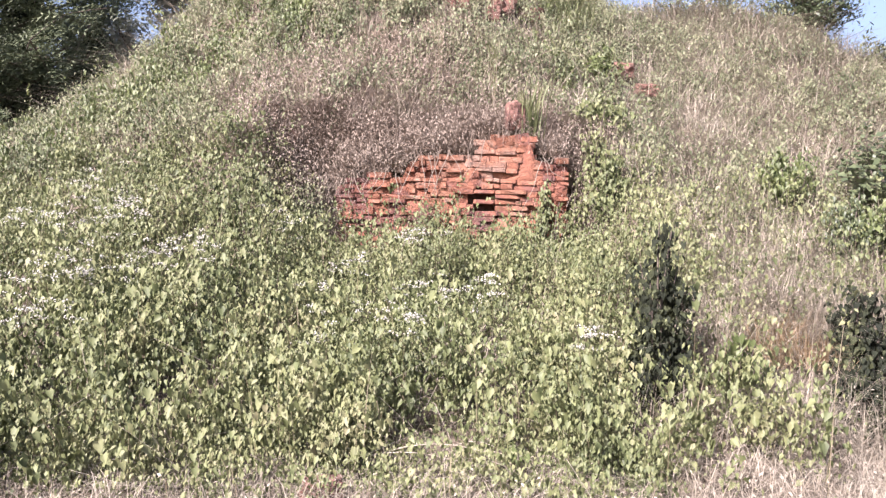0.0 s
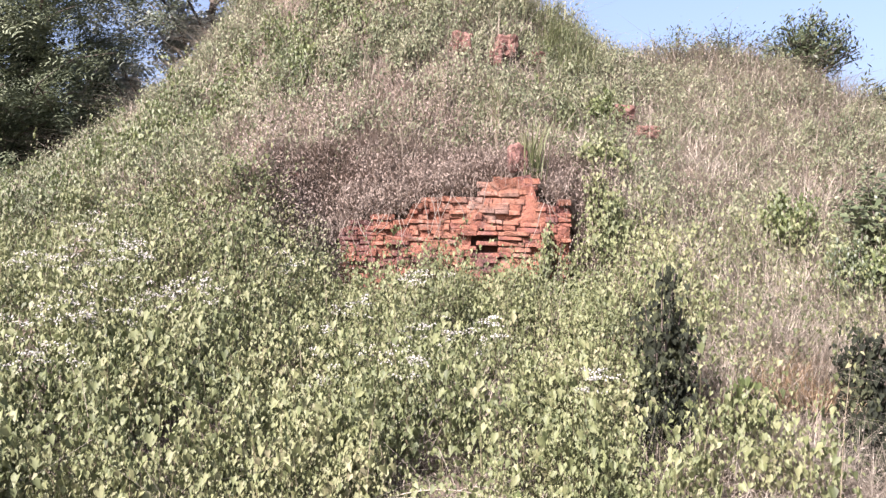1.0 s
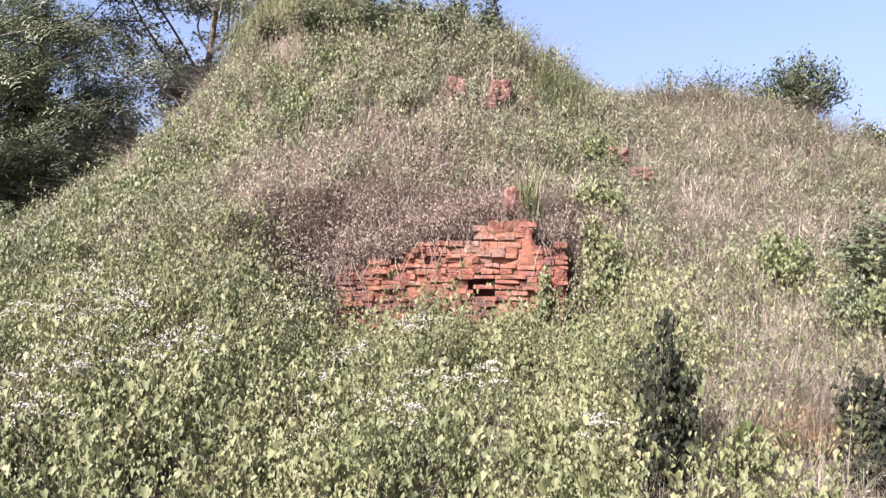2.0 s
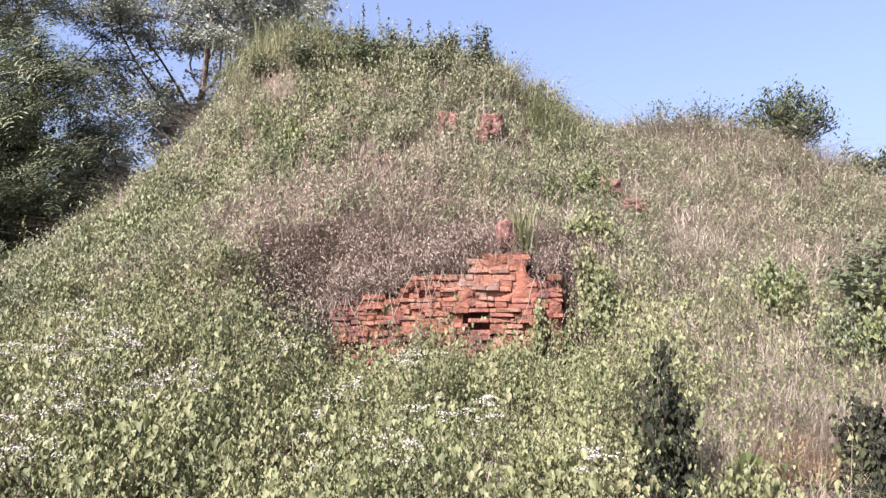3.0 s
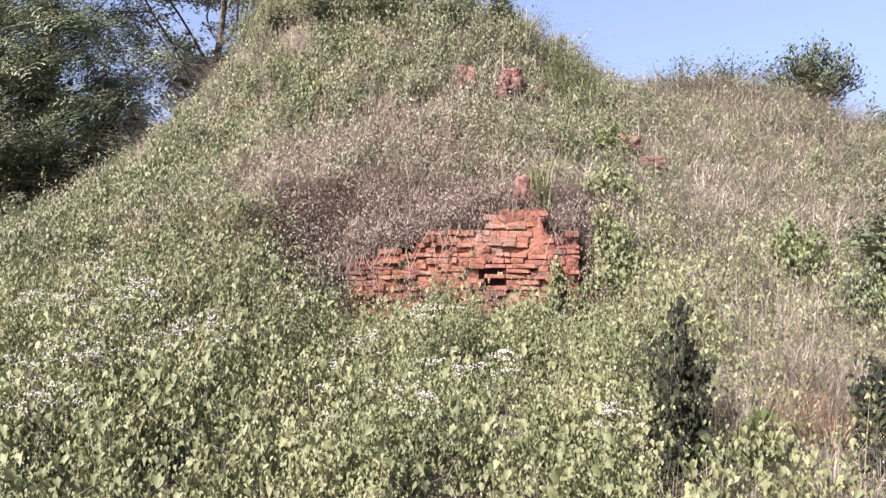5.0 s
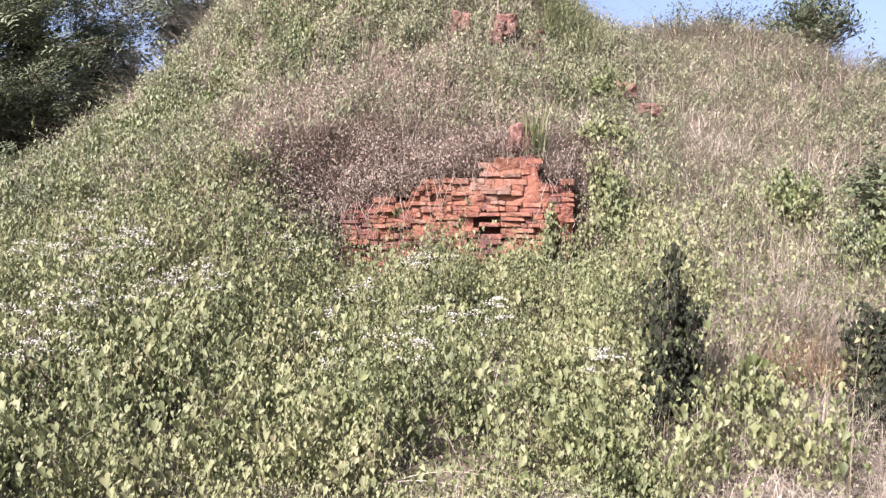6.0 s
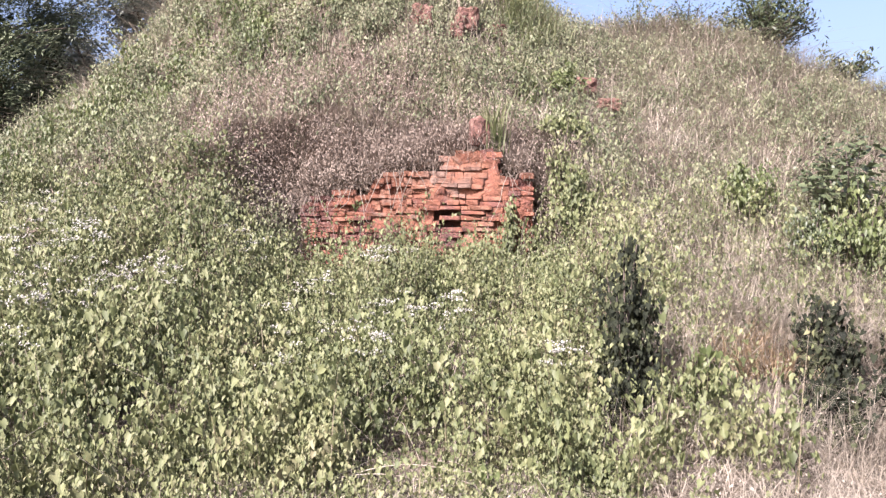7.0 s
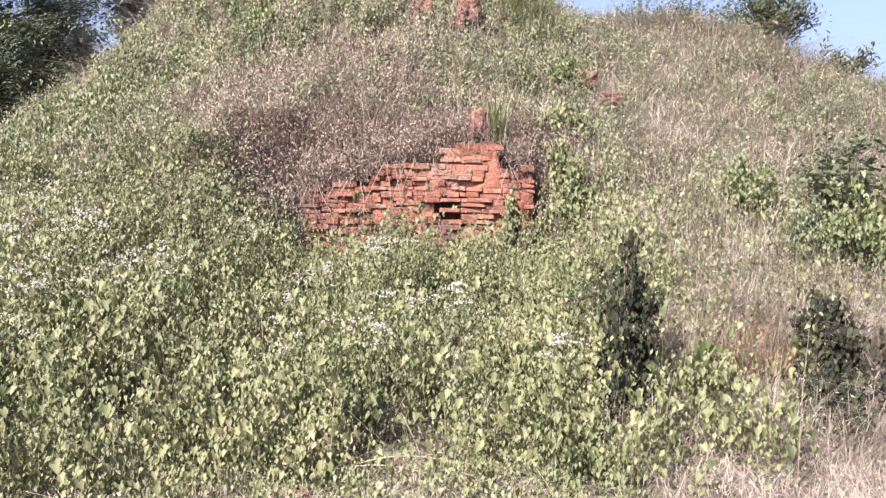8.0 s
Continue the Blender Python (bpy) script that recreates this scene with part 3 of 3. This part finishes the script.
# ---- shrubs, tufts and trees ----
def shrub(name, x, y, wide, tall, stems, n, shape, size, material, label, category, lift=0.3, ragged=0.35, group="", z=None, full=0.35, width=1.0):
    """A bush: bent stems from one foot, leaves thick along their outer two thirds. full: how low the leaves begin."""
    foot = Vector((x, y, float(height(x, y)) - 0.03 if z is None else z))
    ob = tagged(new(name), label, category, group)
    ob.location = foot
    tips, P = [], []
    for i in range(stems):
        a, r = RNG.uniform(0, 2 * np.pi), wide / 2 * RNG.random() ** 0.5
        top = tall * (1 - ragged * RNG.random()) * (1 - 0.45 * (2 * r / wide) ** 2)
        t = np.linspace(0, 1, 7)[:, None]
        end = np.array([r * np.cos(a), r * np.sin(a), top])
        path = t ** 1.3 * np.array([end[0], end[1], 0]) + t ** 0.85 * np.array([0, 0, top]) + 0.03 * wide * np.sin(t * 5 + i) * np.array([np.sin(i), np.cos(i), 0])
        V, F = tube(path, np.linspace(0.012, 0.003, 7) * (0.6 + 0.5 * tall), 4)
        mesh_object("stem", V, F, BARK, ob, smooth=True)
        P.append(path)
    P = np.array(P)
    k, u = RNG.integers(0, stems, n), RNG.uniform(full, 1, n) ** 0.8 * 5.99
    i = u.astype(int)
    pos = P[k, i] + (P[k, i + 1] - P[k, i]) * (u - i)[:, None] + RNG.normal(0, 0.062 * wide ** 0.6, (n, 3))
    pos[:, 2] = np.maximum(pos[:, 2], 0.01)
    a = RNG.uniform(0, 2 * np.pi, n)
    along = np.stack([np.cos(a), np.sin(a), RNG.normal(lift, 0.45, n)], 1)
    face = np.stack([RNG.normal(0, .4, n), RNG.normal(-.35, .4, n), np.ones(n)], 1)
    if lift < 0:
        along, face = hanging(n, -3 * lift)
    mesh_object("leaves", *strew(shape, pos, along, face, RNG.uniform(0.55, 1.2, n) * size, width), material, ob)
    return ob


def tuft(x, y, tall, reach, n, material, label, width=0.014, foot=0.09, lean=(0, 0), z=None):
    """A clump of long arching grass blades from one foot."""
    b = np.stack([RNG.normal(0, foot, n), RNG.normal(0, foot, n), np.zeros(n)], 1)
    h = tall * RNG.uniform(0.5, 1.05, n)
    way = RNG.normal(0, 1, (n, 3)) * reach + np.array([*lean, 0])
    way[:, 2] = 0
    ob = mesh_object("grass_tuft", *blades(b, h, way, RNG.uniform(0.6, 1.2, n) * width, 0.3), material)
    ob.location = (x, y, float(height(x, y)) - 0.04 if z is None else z)
    return tagged(ob, label, "grass tuft", "grass tufts on the mound")


def seed_stalk(x, y, tall, lean, label):
    """A thin weed stalk with small pods along its upper half."""
    ob = tagged(new("weed_stalk"), label, "weed stalk", "stalks on the skyline")
    ob.location = (x, y, float(height(x, y)))
    t = np.linspace(0, 1, 8)[:, None]
    path = t * np.array([0, 0, tall]) + t ** 2 * np.array([lean, 0, 0])
    mesh_object("stem", *tube(path, np.linspace(.008, .003, 8), 4), STEM, ob)
    n = 46
    u = RNG.uniform(0.45, 1, n)
    pos = u[:, None] * np.array([0, 0, tall]) + (u ** 2)[:, None] * np.array([lean, 0, 0])
    along = np.stack([RNG.normal(0, 1, n), RNG.normal(0, 1, n), RNG.uniform(0, .8, n)], 1)
    mesh_object("leaves", *strew(LEAF, pos, along, RNG.normal(0, 1, (n, 3)) + np.array([0, 0, 1]), RNG.uniform(.03, .06, n), 1.2), SHRUB, ob)


def tree(x, y, tall, wide, limbs, per_limb, n, material, label, size=0.34, low=0.25, trunk=0.16, lean=0.0, spread=0.5, shape=FROND, droop=-0.35):
    """A tree: bent trunk, limbs that fork into boughs, and a crown of leaf sprays round the boughs."""
    ob = tagged(new("tree"), label, "tree")
    ob.location = (x, y, float(height(x, y)) - 0.1)
    t = np.linspace(0, 1, 9)[:, None]
    stem = t * np.array([lean, 0, tall * 0.8]) + 0.3 * np.sin(t * 7 + x) * t ** 0.5 * np.array([1, .6, 0])
    mesh_object("trunk", *tube(stem, np.linspace(trunk, trunk * 0.25, 9), 8), BARK, ob, smooth=True)
    hubs = []
    for i in range(limbs):
        f = low + (0.97 - low) * (i + RNG.random()) / limbs
        s = stem[0] + (np.array([np.interp(f, t[:, 0], stem[:, c]) for c in range(3)]) - stem[0])
        a = i * 2.4 + RNG.uniform(-.5, .5)
        reach = wide / 2 * (1 - 0.55 * abs(f - 0.45)) * RNG.uniform(0.75, 1.1)
        rise = tall * RNG.uniform(0.08, 0.25)
        u = np.linspace(0, 1, 7)[:, None]
        path = s + u * np.array([reach * np.cos(a), reach * np.sin(a), 0]) + u ** 0.8 * np.array([0, 0, rise]) + 0.07 * reach * np.sin(u * 7 + i) * np.array([np.sin(a), -np.cos(a), .7])
        pieces = [tube(path, np.linspace(trunk * 0.45 * (1.1 - f), 0.012, 7), 5)]
        for j in range(per_limb):
            k = RNG.integers(2, 7)
            v = RNG.normal(0, 1, 3) * np.array([1, 1, .6]) * wide * 0.11
            bough = path[k] + np.linspace(0, 1, 5)[:, None] * v + np.linspace(0, 1, 5)[:, None] ** 2 * np.array([0, 0, droop * 0.3])
            pieces.append(tube(bough, np.linspace(0.018, 0.006, 5), 4))
            hubs += list(bough[1:])
        mesh_object("limb", *joined(pieces), BARK, ob, smooth=True)
    H = np.array(hubs)
    k = RNG.integers(0, len(H), n)
    pos = H[k] + RNG.normal(0, spread * 0.42, (n, 3)) * np.array([1, 1, .6])
    a = RNG.uniform(0, 2 * np.pi, n)
    along = np.stack([np.cos(a), np.sin(a), RNG.normal(droop, 0.4, n)], 1)
    face = np.stack([RNG.normal(-.2, .4, n), RNG.normal(-.5, .4, n), np.ones(n)], 1)
    mesh_object("crown", *strew(shape, pos, along, face, RNG.uniform(.6, 1.25, n) * size), material, ob)
    return ob


# trees behind the mound's left flank
tree(-9.2, 15.8, 10.5, 6.4, 34, 9, 24000, FEATHER, "dark green feathery-leaved tree crowding the mound's foot", 0.34, 0.05, 0.2, spread=0.42)
tree(-11.6, 19.5, 14.0, 8.0, 28, 8, 13500, FEATHER, "tall shady feathery-leaved tree behind its neighbour", 0.36, 0.08, 0.22, spread=0.42)
tree(-8.6, 21.5, 13.5, 7.5, 30, 8, 66000, FEATHER_PALE, "grey-green small-leaved tree with crooked leaning limbs", 0.125, 0.05, 0.2, 3.2, spread=0.5, shape=BLADE_LEAF)
tree(-6.4, 24.0, 13.5, 6.5, 26, 8, 46000, FEATHER_PALE, "thin-crowned pale tree behind the mound's shoulder", 0.12, 0.06, 0.17, 1.2, spread=0.5, shape=BLADE_LEAF)
tree(-8.1, 14.6, 4.6, 5.0, 18, 8, 9000, FEATHER, "low feathery-leaved tree by the mound's foot", 0.34, 0.05, 0.12, spread=0.38)
tree(-11.2, 15.6, 5.0, 5.0, 16, 7, 6000, FEATHER, "low shady feathery-leaved tree", 0.36, 0.05, 0.12, spread=0.4)
# the dark under the trees: bushes whose leaf colour holds the shade
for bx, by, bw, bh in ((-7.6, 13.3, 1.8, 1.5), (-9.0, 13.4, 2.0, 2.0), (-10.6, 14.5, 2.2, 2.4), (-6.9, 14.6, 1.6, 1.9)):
    shrub("undergrowth_bush", bx, by, bw, bh, 16, 1500, LEAF, .11, SHADED, "bush under the trees with their shade put into its leaf colour", "bush", 0.2, .4, "undergrowth by the trees", full=.05, width=1.5)

# added backing that closes sky gaps; its colour paints the crowns' inner shade
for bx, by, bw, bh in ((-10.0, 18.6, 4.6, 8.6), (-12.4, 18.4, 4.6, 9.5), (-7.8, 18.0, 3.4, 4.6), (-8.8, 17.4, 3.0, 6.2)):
    shrub("thicket", bx, by, bw, bh, 26, 7500, LEAF, .24, SHADED, "dense thicket added behind the trees, their inner shade in its colour", "thicket", 0.0, .4, "thickets behind the trees", full=.03, width=1.6)

# the bush on the right-hand skyline and its neighbours
shrub("skyline_bush", 5.78, 13.6, 1.75, 1.42, 54, 5200, LANCE, .1, SHRUB, "dark green narrow-leaved bush on the skyline", "bush", 0.7, .3, width=1.6)
shrub("skyline_bush", 4.6, 13.6, 1.4, 0.95, 26, 1700, LEAF, .06, SHRUB, "low scraggy green bush on the ridge", "bush", 0.5, .5)
shrub("skyline_bush", 3.75, 13.6, 1.3, 0.85, 22, 1300, LEAF, .055, BUSH, "thin yellowish bush on the ridge", "bush", 0.5, .5)
shrub("skyline_bush", 7.0, 13.3, 1.2, 0.95, 16, 1000, LANCE, .11, SHRUB, "small dark bush low on the ridge", "bush", 0.5, .5, width=1.5)

# bushes on the summit
for bx, by, bw, bh, bn in ((-2.0, 12.7, 1.0, .5, 600), (-1.3, 12.7, 1.0, .6, 600), (-.5, 12.7, 1.0, .6, 650), (.1, 12.8, .9, .65, 600), (.65, 12.7, .7, .85, 600), (-2.6, 12.5, .8, .45, 420), (-.1, 12.1, .9, .45, 420), (-1.0, 12.1, .9, .4, 420), (-1.8, 12.0, .9, .45, 420)):
    shrub("summit_bush", bx, by, bw, bh + .14, 18, int(3.0 * bn), LEAF, .055, SHRUB, "green leafy bush on the mound's summit", "bush", 0.35, .55, "bushes on the summit", width=1.6)

# leafy bushes on the slopes
shrub("leafy_bush", 3.62, 8.75, .7, .95, 16, 1100, HEART, .055, BUSH, "bright green leafy bush amid dry grass", "bush", -0.3, .5)
shrub("leafy_bush", 1.75, 9.3, .8, .5, 14, 700, HEART, .06, VINE, "green leafy creeper bush beside the bricks", "bush", -0.2, .5)
shrub("leafy_bush", 1.65, 8.3, .7, .8, 14, 900, HEART, .05, VINE, "green vine thicket beside the brick face", "bush", -0.3, .5)
shrub("leafy_bush", 2.1, 11.0, .7, .5, 12, 600, HEART, .055, BUSH, "green leafy bush on the upper slope", "bush", -0.1, .5)
shrub("leafy_bush", .85, 7.9, .7, .55, 12, 420, LEAF, .05, SHRUB, "fine-leaved green bush below the bricks", "bush", 0.2, .5)
shrub("leafy_bush", -.38, 8.3, .5, .62, 10, 340, HEART, .055, VINE, "green creeper climbing before the bricks", "bush", -0.2, .5)
shrub("leafy_bush", -.1, 8.35, .35, .6, 8, 180, HEART, .05, VINE, "thin creeper climbing before the bricks", "bush", -0.2, .5)
shrub("leafy_bush", 1.0, 8.42, .16, 1.2, 8, 330, HEART, .05, VINE, "green creeper column at the end of the bricks", "bush", -0.3, .4, full=.1)
shrub("leafy_bush", 1.6, 8.6, .5, 1.15, 14, 800, HEART, .05, VINE, "green creeper thicket closing in the bricks", "bush", -0.3, .4, full=.1)
shrub("leafy_bush", -1.35, 8.35, .6, .95, 16, 1300, LEAF, .042, SMALL, "pale weed thicket by the bricks' edge", "bush", -0.2, .5, full=.1)
shrub("leafy_bush", 1.33, 8.42, .3, 1.0, 10, 520, HEART, .045, VINE, "green creeper at the broken end of the bricks", "bush", -0.3, .5, full=.1)
# bushes in shade: nothing casts it here, the near-black leaf colour carries it
shrub("shaded_bush", 1.46, 5.55, .5, 1.5, 20, 3000, HEART, .05, SHADED, "narrow bush standing in the weeds, shade put into its leaf colour", "bush", -0.3, .6, full=0.03)
shrub("shaded_bush", 2.95, 5.8, .48, .86, 16, 2000, HEART, .055, SHADED, "leafy bush at the edge of the clearing, shade put into its colour", "bush", -0.3, .35, full=0.03)
shrub("shaded_bush", 3.9, 5.7, 1.1, 1.15, 20, 1600, HEART, .07, SHADED, "wide leafy bush with deep shade put into its leaf colour", "bush", -0.3, .35, full=0.03)
shrub("shaded_bush", 3.35, 5.2, .9, .8, 18, 1300, HEART, .06, SHADED, "low leafy bush with deep shade put into its leaf colour", "bush", -0.3, .45, full=0.03)
shrub("shaded_bush", 2.78, 5.35, .5, .62, 14, 1300, HEART, .055, SHADED, "small bush by the clearing, deep shade put into its leaf colour", "bush", -0.3, .4, full=0.03)
shrub("leafy_sapling", .47, 4.55, .22, .3, 4, 14, HEART, .09, BUSH, "small broad-leaved seedling by the clearing", "sapling", -0.4, .3)
shrub("leafy_sapling", 2.0, 5.45, .4, .85, 9, 150, HEART, .075, BUSH, "pale green broad-leaved sapling in dry grass", "sapling", -0.4, .3)
shrub("broadleaf_bush", 3.78, 7.6, .6, .85, 14, 700, HEART, .05, SHRUB, "ragged olive green bush amid dry grass", "bush", -0.3, .5)
shrub("broadleaf_bush", 4.8, 9.3, .9, 1.0, 16, 900, LEAF, .07, SHRUB, "olive green broad-leaved bush on the slope", "bush", 0.0, .5, width=1.6)
shrub("broadleaf_bush", 4.1, 7.4, .9, 1.1, 16, 900, HEART, .06, BUSH, "tall ragged pale green bush by the slope", "bush", -0.3, .5)
shrub("broadleaf_bush", 4.65, 8.6, 1.1, 1.4, 18, 700, LEAF, .1, SHRUB, "tall ragged broad-leaved bush on the slope", "bush", 0.0, .5, width=1.6)

for i, (cx, ch) in enumerate(((-1.05, .5), (-.85, .62), (-.62, .55), (-.48, .75), (-.2, .78), (.05, .5), (.2, .6), (.55, .45), (.78, .62), (.95, .8), (1.12, .85))):
    shrub("wall_creeper", cx, 8.42, .22, ch, 6, 130, HEART, .04, VINE, "thin green creeper climbing the bricks", "creeper", -0.3, .5, "creepers before the bricks", full=.15)

# withered bushes on the bank round the bricks
for bx, by, bw, bh in ((-1.65, 8.7, .6, .6), (-1.95, 8.95, .6, .55), (-1.35, 8.85, .5, .6), (-.95, 8.95, .55, .45), (-.6, 8.9, .5, .5), (-.15, 8.95, .55, .5), (.3, 8.95, .5, .5), (1.15, 8.95, .4, .45), (-1.25, 8.55, .5, .8), (-1.5, 8.5, .5, .75), (-1.8, 8.55, .6, .65), (-2.1, 8.6, .6, .5)):
    shrub("withered_bush", bx, by, bw, bh, 16, 900, LEAF, .034, DEAD, "withered grey-pink bush on the bank above the bricks", "bush", 0.1, .5, "withered bushes round the bricks", full=.05, width=1.3)

# spear grass
tuft(.88, 8.74, .72, .15, 80, GREEN_GRASS, "green spear grass tuft above the bricks", .014, .045, z=2.32)
tuft(-0.45, 9.11, .6, .16, 60, STRAW, "dry grass tuft drooping over the bricks", .014, .05)
tuft(1.75, 12.0, .62, .34, 170, GREEN_GRASS, "tall arching green grass tuft on the slope", .011, .2, lean=(.12, 0))
tuft(1.35, 12.1, .6, .3, 170, GREEN_GRASS, "arching grass tuft below the summit", .011, .22, lean=(.1, 0))
tuft(.95, 12.4, .75, .16, 50, GREEN_GRASS, "thin green grass tuft on the summit's edge", .008, .15)
tuft(.62, 10.1, .55, .14, 24, GREEN_GRASS, "sparse dry grass tuft on the slope", .016)
for gx, gy, gh in ((-2.7, 13.5, .85), (-2.75, 13.1, .75), (-2.45, 13.0, .9), (-2.2, 13.1, .95), (-1.9, 12.9, .85), (-2.6, 12.7, .55), (-1.5, 13.0, .75), (-2.2, 12.6, .55), (-3.1, 13.5, .45), (-3.0, 12.9, .45), (-1.75, 12.6, .5)):
    tuft(gx, gy, gh, .24, 300, GREEN_GRASS, "tall yellow-green grass tuft on the summit", .009, .28, lean=(.12, .05))
for gx, gy, gh in ((2.3, 6.0, .3), (2.5, 6.15, .34), (2.62, 5.9, .28)):
    tuft(gx, gy, gh, .2, 260, RUST, "rust-brown dry grass tuft in the clearing", .006, .14)
for gx, gy, gh in ((1.0, 12.9, .6), (1.35, 12.9, .5), (1.7, 12.9, .45)):
    tuft(gx, gy, gh, .22, 110, GREEN_GRASS, "arching grass tuft on the summit's edge", .012, .2, lean=(.08, 0))
for i in range(16):
    gx, gy = .45 + 1.6 * RNG.random(), 9.6 + 2.7 * RNG.random()
    tuft(gx, gy, .32 + .3 * RNG.random(), .16, 26, GREEN_GRASS if i % 3 else STRAW, "spear grass tuft among dry weeds" if i % 3 else "dry spear grass tuft among weeds", .015, .06)
for i in range(10):
    gx, gy = -2.6 + 2.6 * RNG.random(), 9.3 + 2.4 * RNG.random()
    tuft(gx, gy, .25 + .25 * RNG.random(), .16, 22, STRAW, "dry spear grass tuft among weeds", .013, .06)
for gx, gy, gh in ((.75, 13.0, .8), (.95, 12.8, .7), (1.5, 12.6, .55), (1.75, 12.5, .5)):
    tuft(gx, gy, gh, .2, 60, GREEN_GRASS, "arching grass tuft on the summit's edge", .012, .1, lean=(.12, 0))
for sx, sy, st in ((-1.15, 12.6, 1.0), (-.85, 12.7, 1.1), (-1.9, 12.6, .8), (.55, 12.5, .9), (-.1, 12.7, .75), (-2.5, 12.7, .95), (-.4, 12.6, .8), (.25, 12.7, .85), (-1.6, 12.7, .7)):
    seed_stalk(sx, sy, st, float(RNG.normal(0, .08)), "thin leafy weed stalk against the sky")


# ---- fallen bricks and brick lumps ----
def lump(x, y, w, d, h, label, rise=0.0, turn=0.0, seed=1):
    """A broken, crumbling block of brickwork, half sunk in the slope."""
    bm = bmesh.new()
    bmesh.ops.create_icosphere(bm, subdivisions=4, radius=1)
    for v in bm.verts:
        p = v.co.copy()
        box = p / max(abs(p.x), abs(p.y), abs(p.z)) ** 0.75 * 0.56
        k = 1 + 0.28 * noise.noise(p * 1.4 + Vector((seed, 0, 0))) + 0.12 * noise.noise(p * 4 + Vector((seed, 3, 0))) + 0.05 * noise.noise(p * 10)
        v.co = Vector((box.x * w * k, box.y * d * k, box.z * h * k))
    me = bpy.data.meshes.new("brick_lump")
    bm.to_mesh(me)
    bm.free()
    me.materials.append(LUMP)
    ob = new("brick_lump", me)
    ob.location, ob.rotation_euler = (x, y, float(height(x, y)) + rise), (0.1, 0.06, turn)
    return tagged(ob, label, "brick block", "brick lumps on the mound")


lump(.73, 8.76, .18, .22, .26, "upright orange brick block jutting from the slope", 2.56 - float(height(.73, 8.76)), .1, 1)
lump(.76, 11.5, .26, .3, .28, "broken red brick block below the summit", .16, .3, 2)
lump(.6, 11.35, .2, .25, .2, "small crumbling red brick lump", .05, .1, 5)
lump(.17, 11.2, .26, .3, .26, "weathered red brick lump in dry weeds", .12, -.2, 3)
lump(1.15, 11.7, .3, .25, .16, "low red brick lump under grass", .1, .2, 4)
lump(2.3, 11.1, .26, .25, .2, "reddish brick lump amid dry grass", .14, .4, 6)
lump(2.6, 10.8, .3, .25, .14, "low reddish brick lump in the grass", .12, -.3, 7)
lump(-.62, 4.38, .2, .13, .1, "loose orange brick lying on the ground", .04, .2, 8)
lump(-1.98, 9.2, .32, .25, .2, "crumbling dark red brick outcrop under brush", .05, .1, 9)
lump(-1.7, 9.0, .2, .2, .14, "small red brick lump under brush", .05, .5, 10)
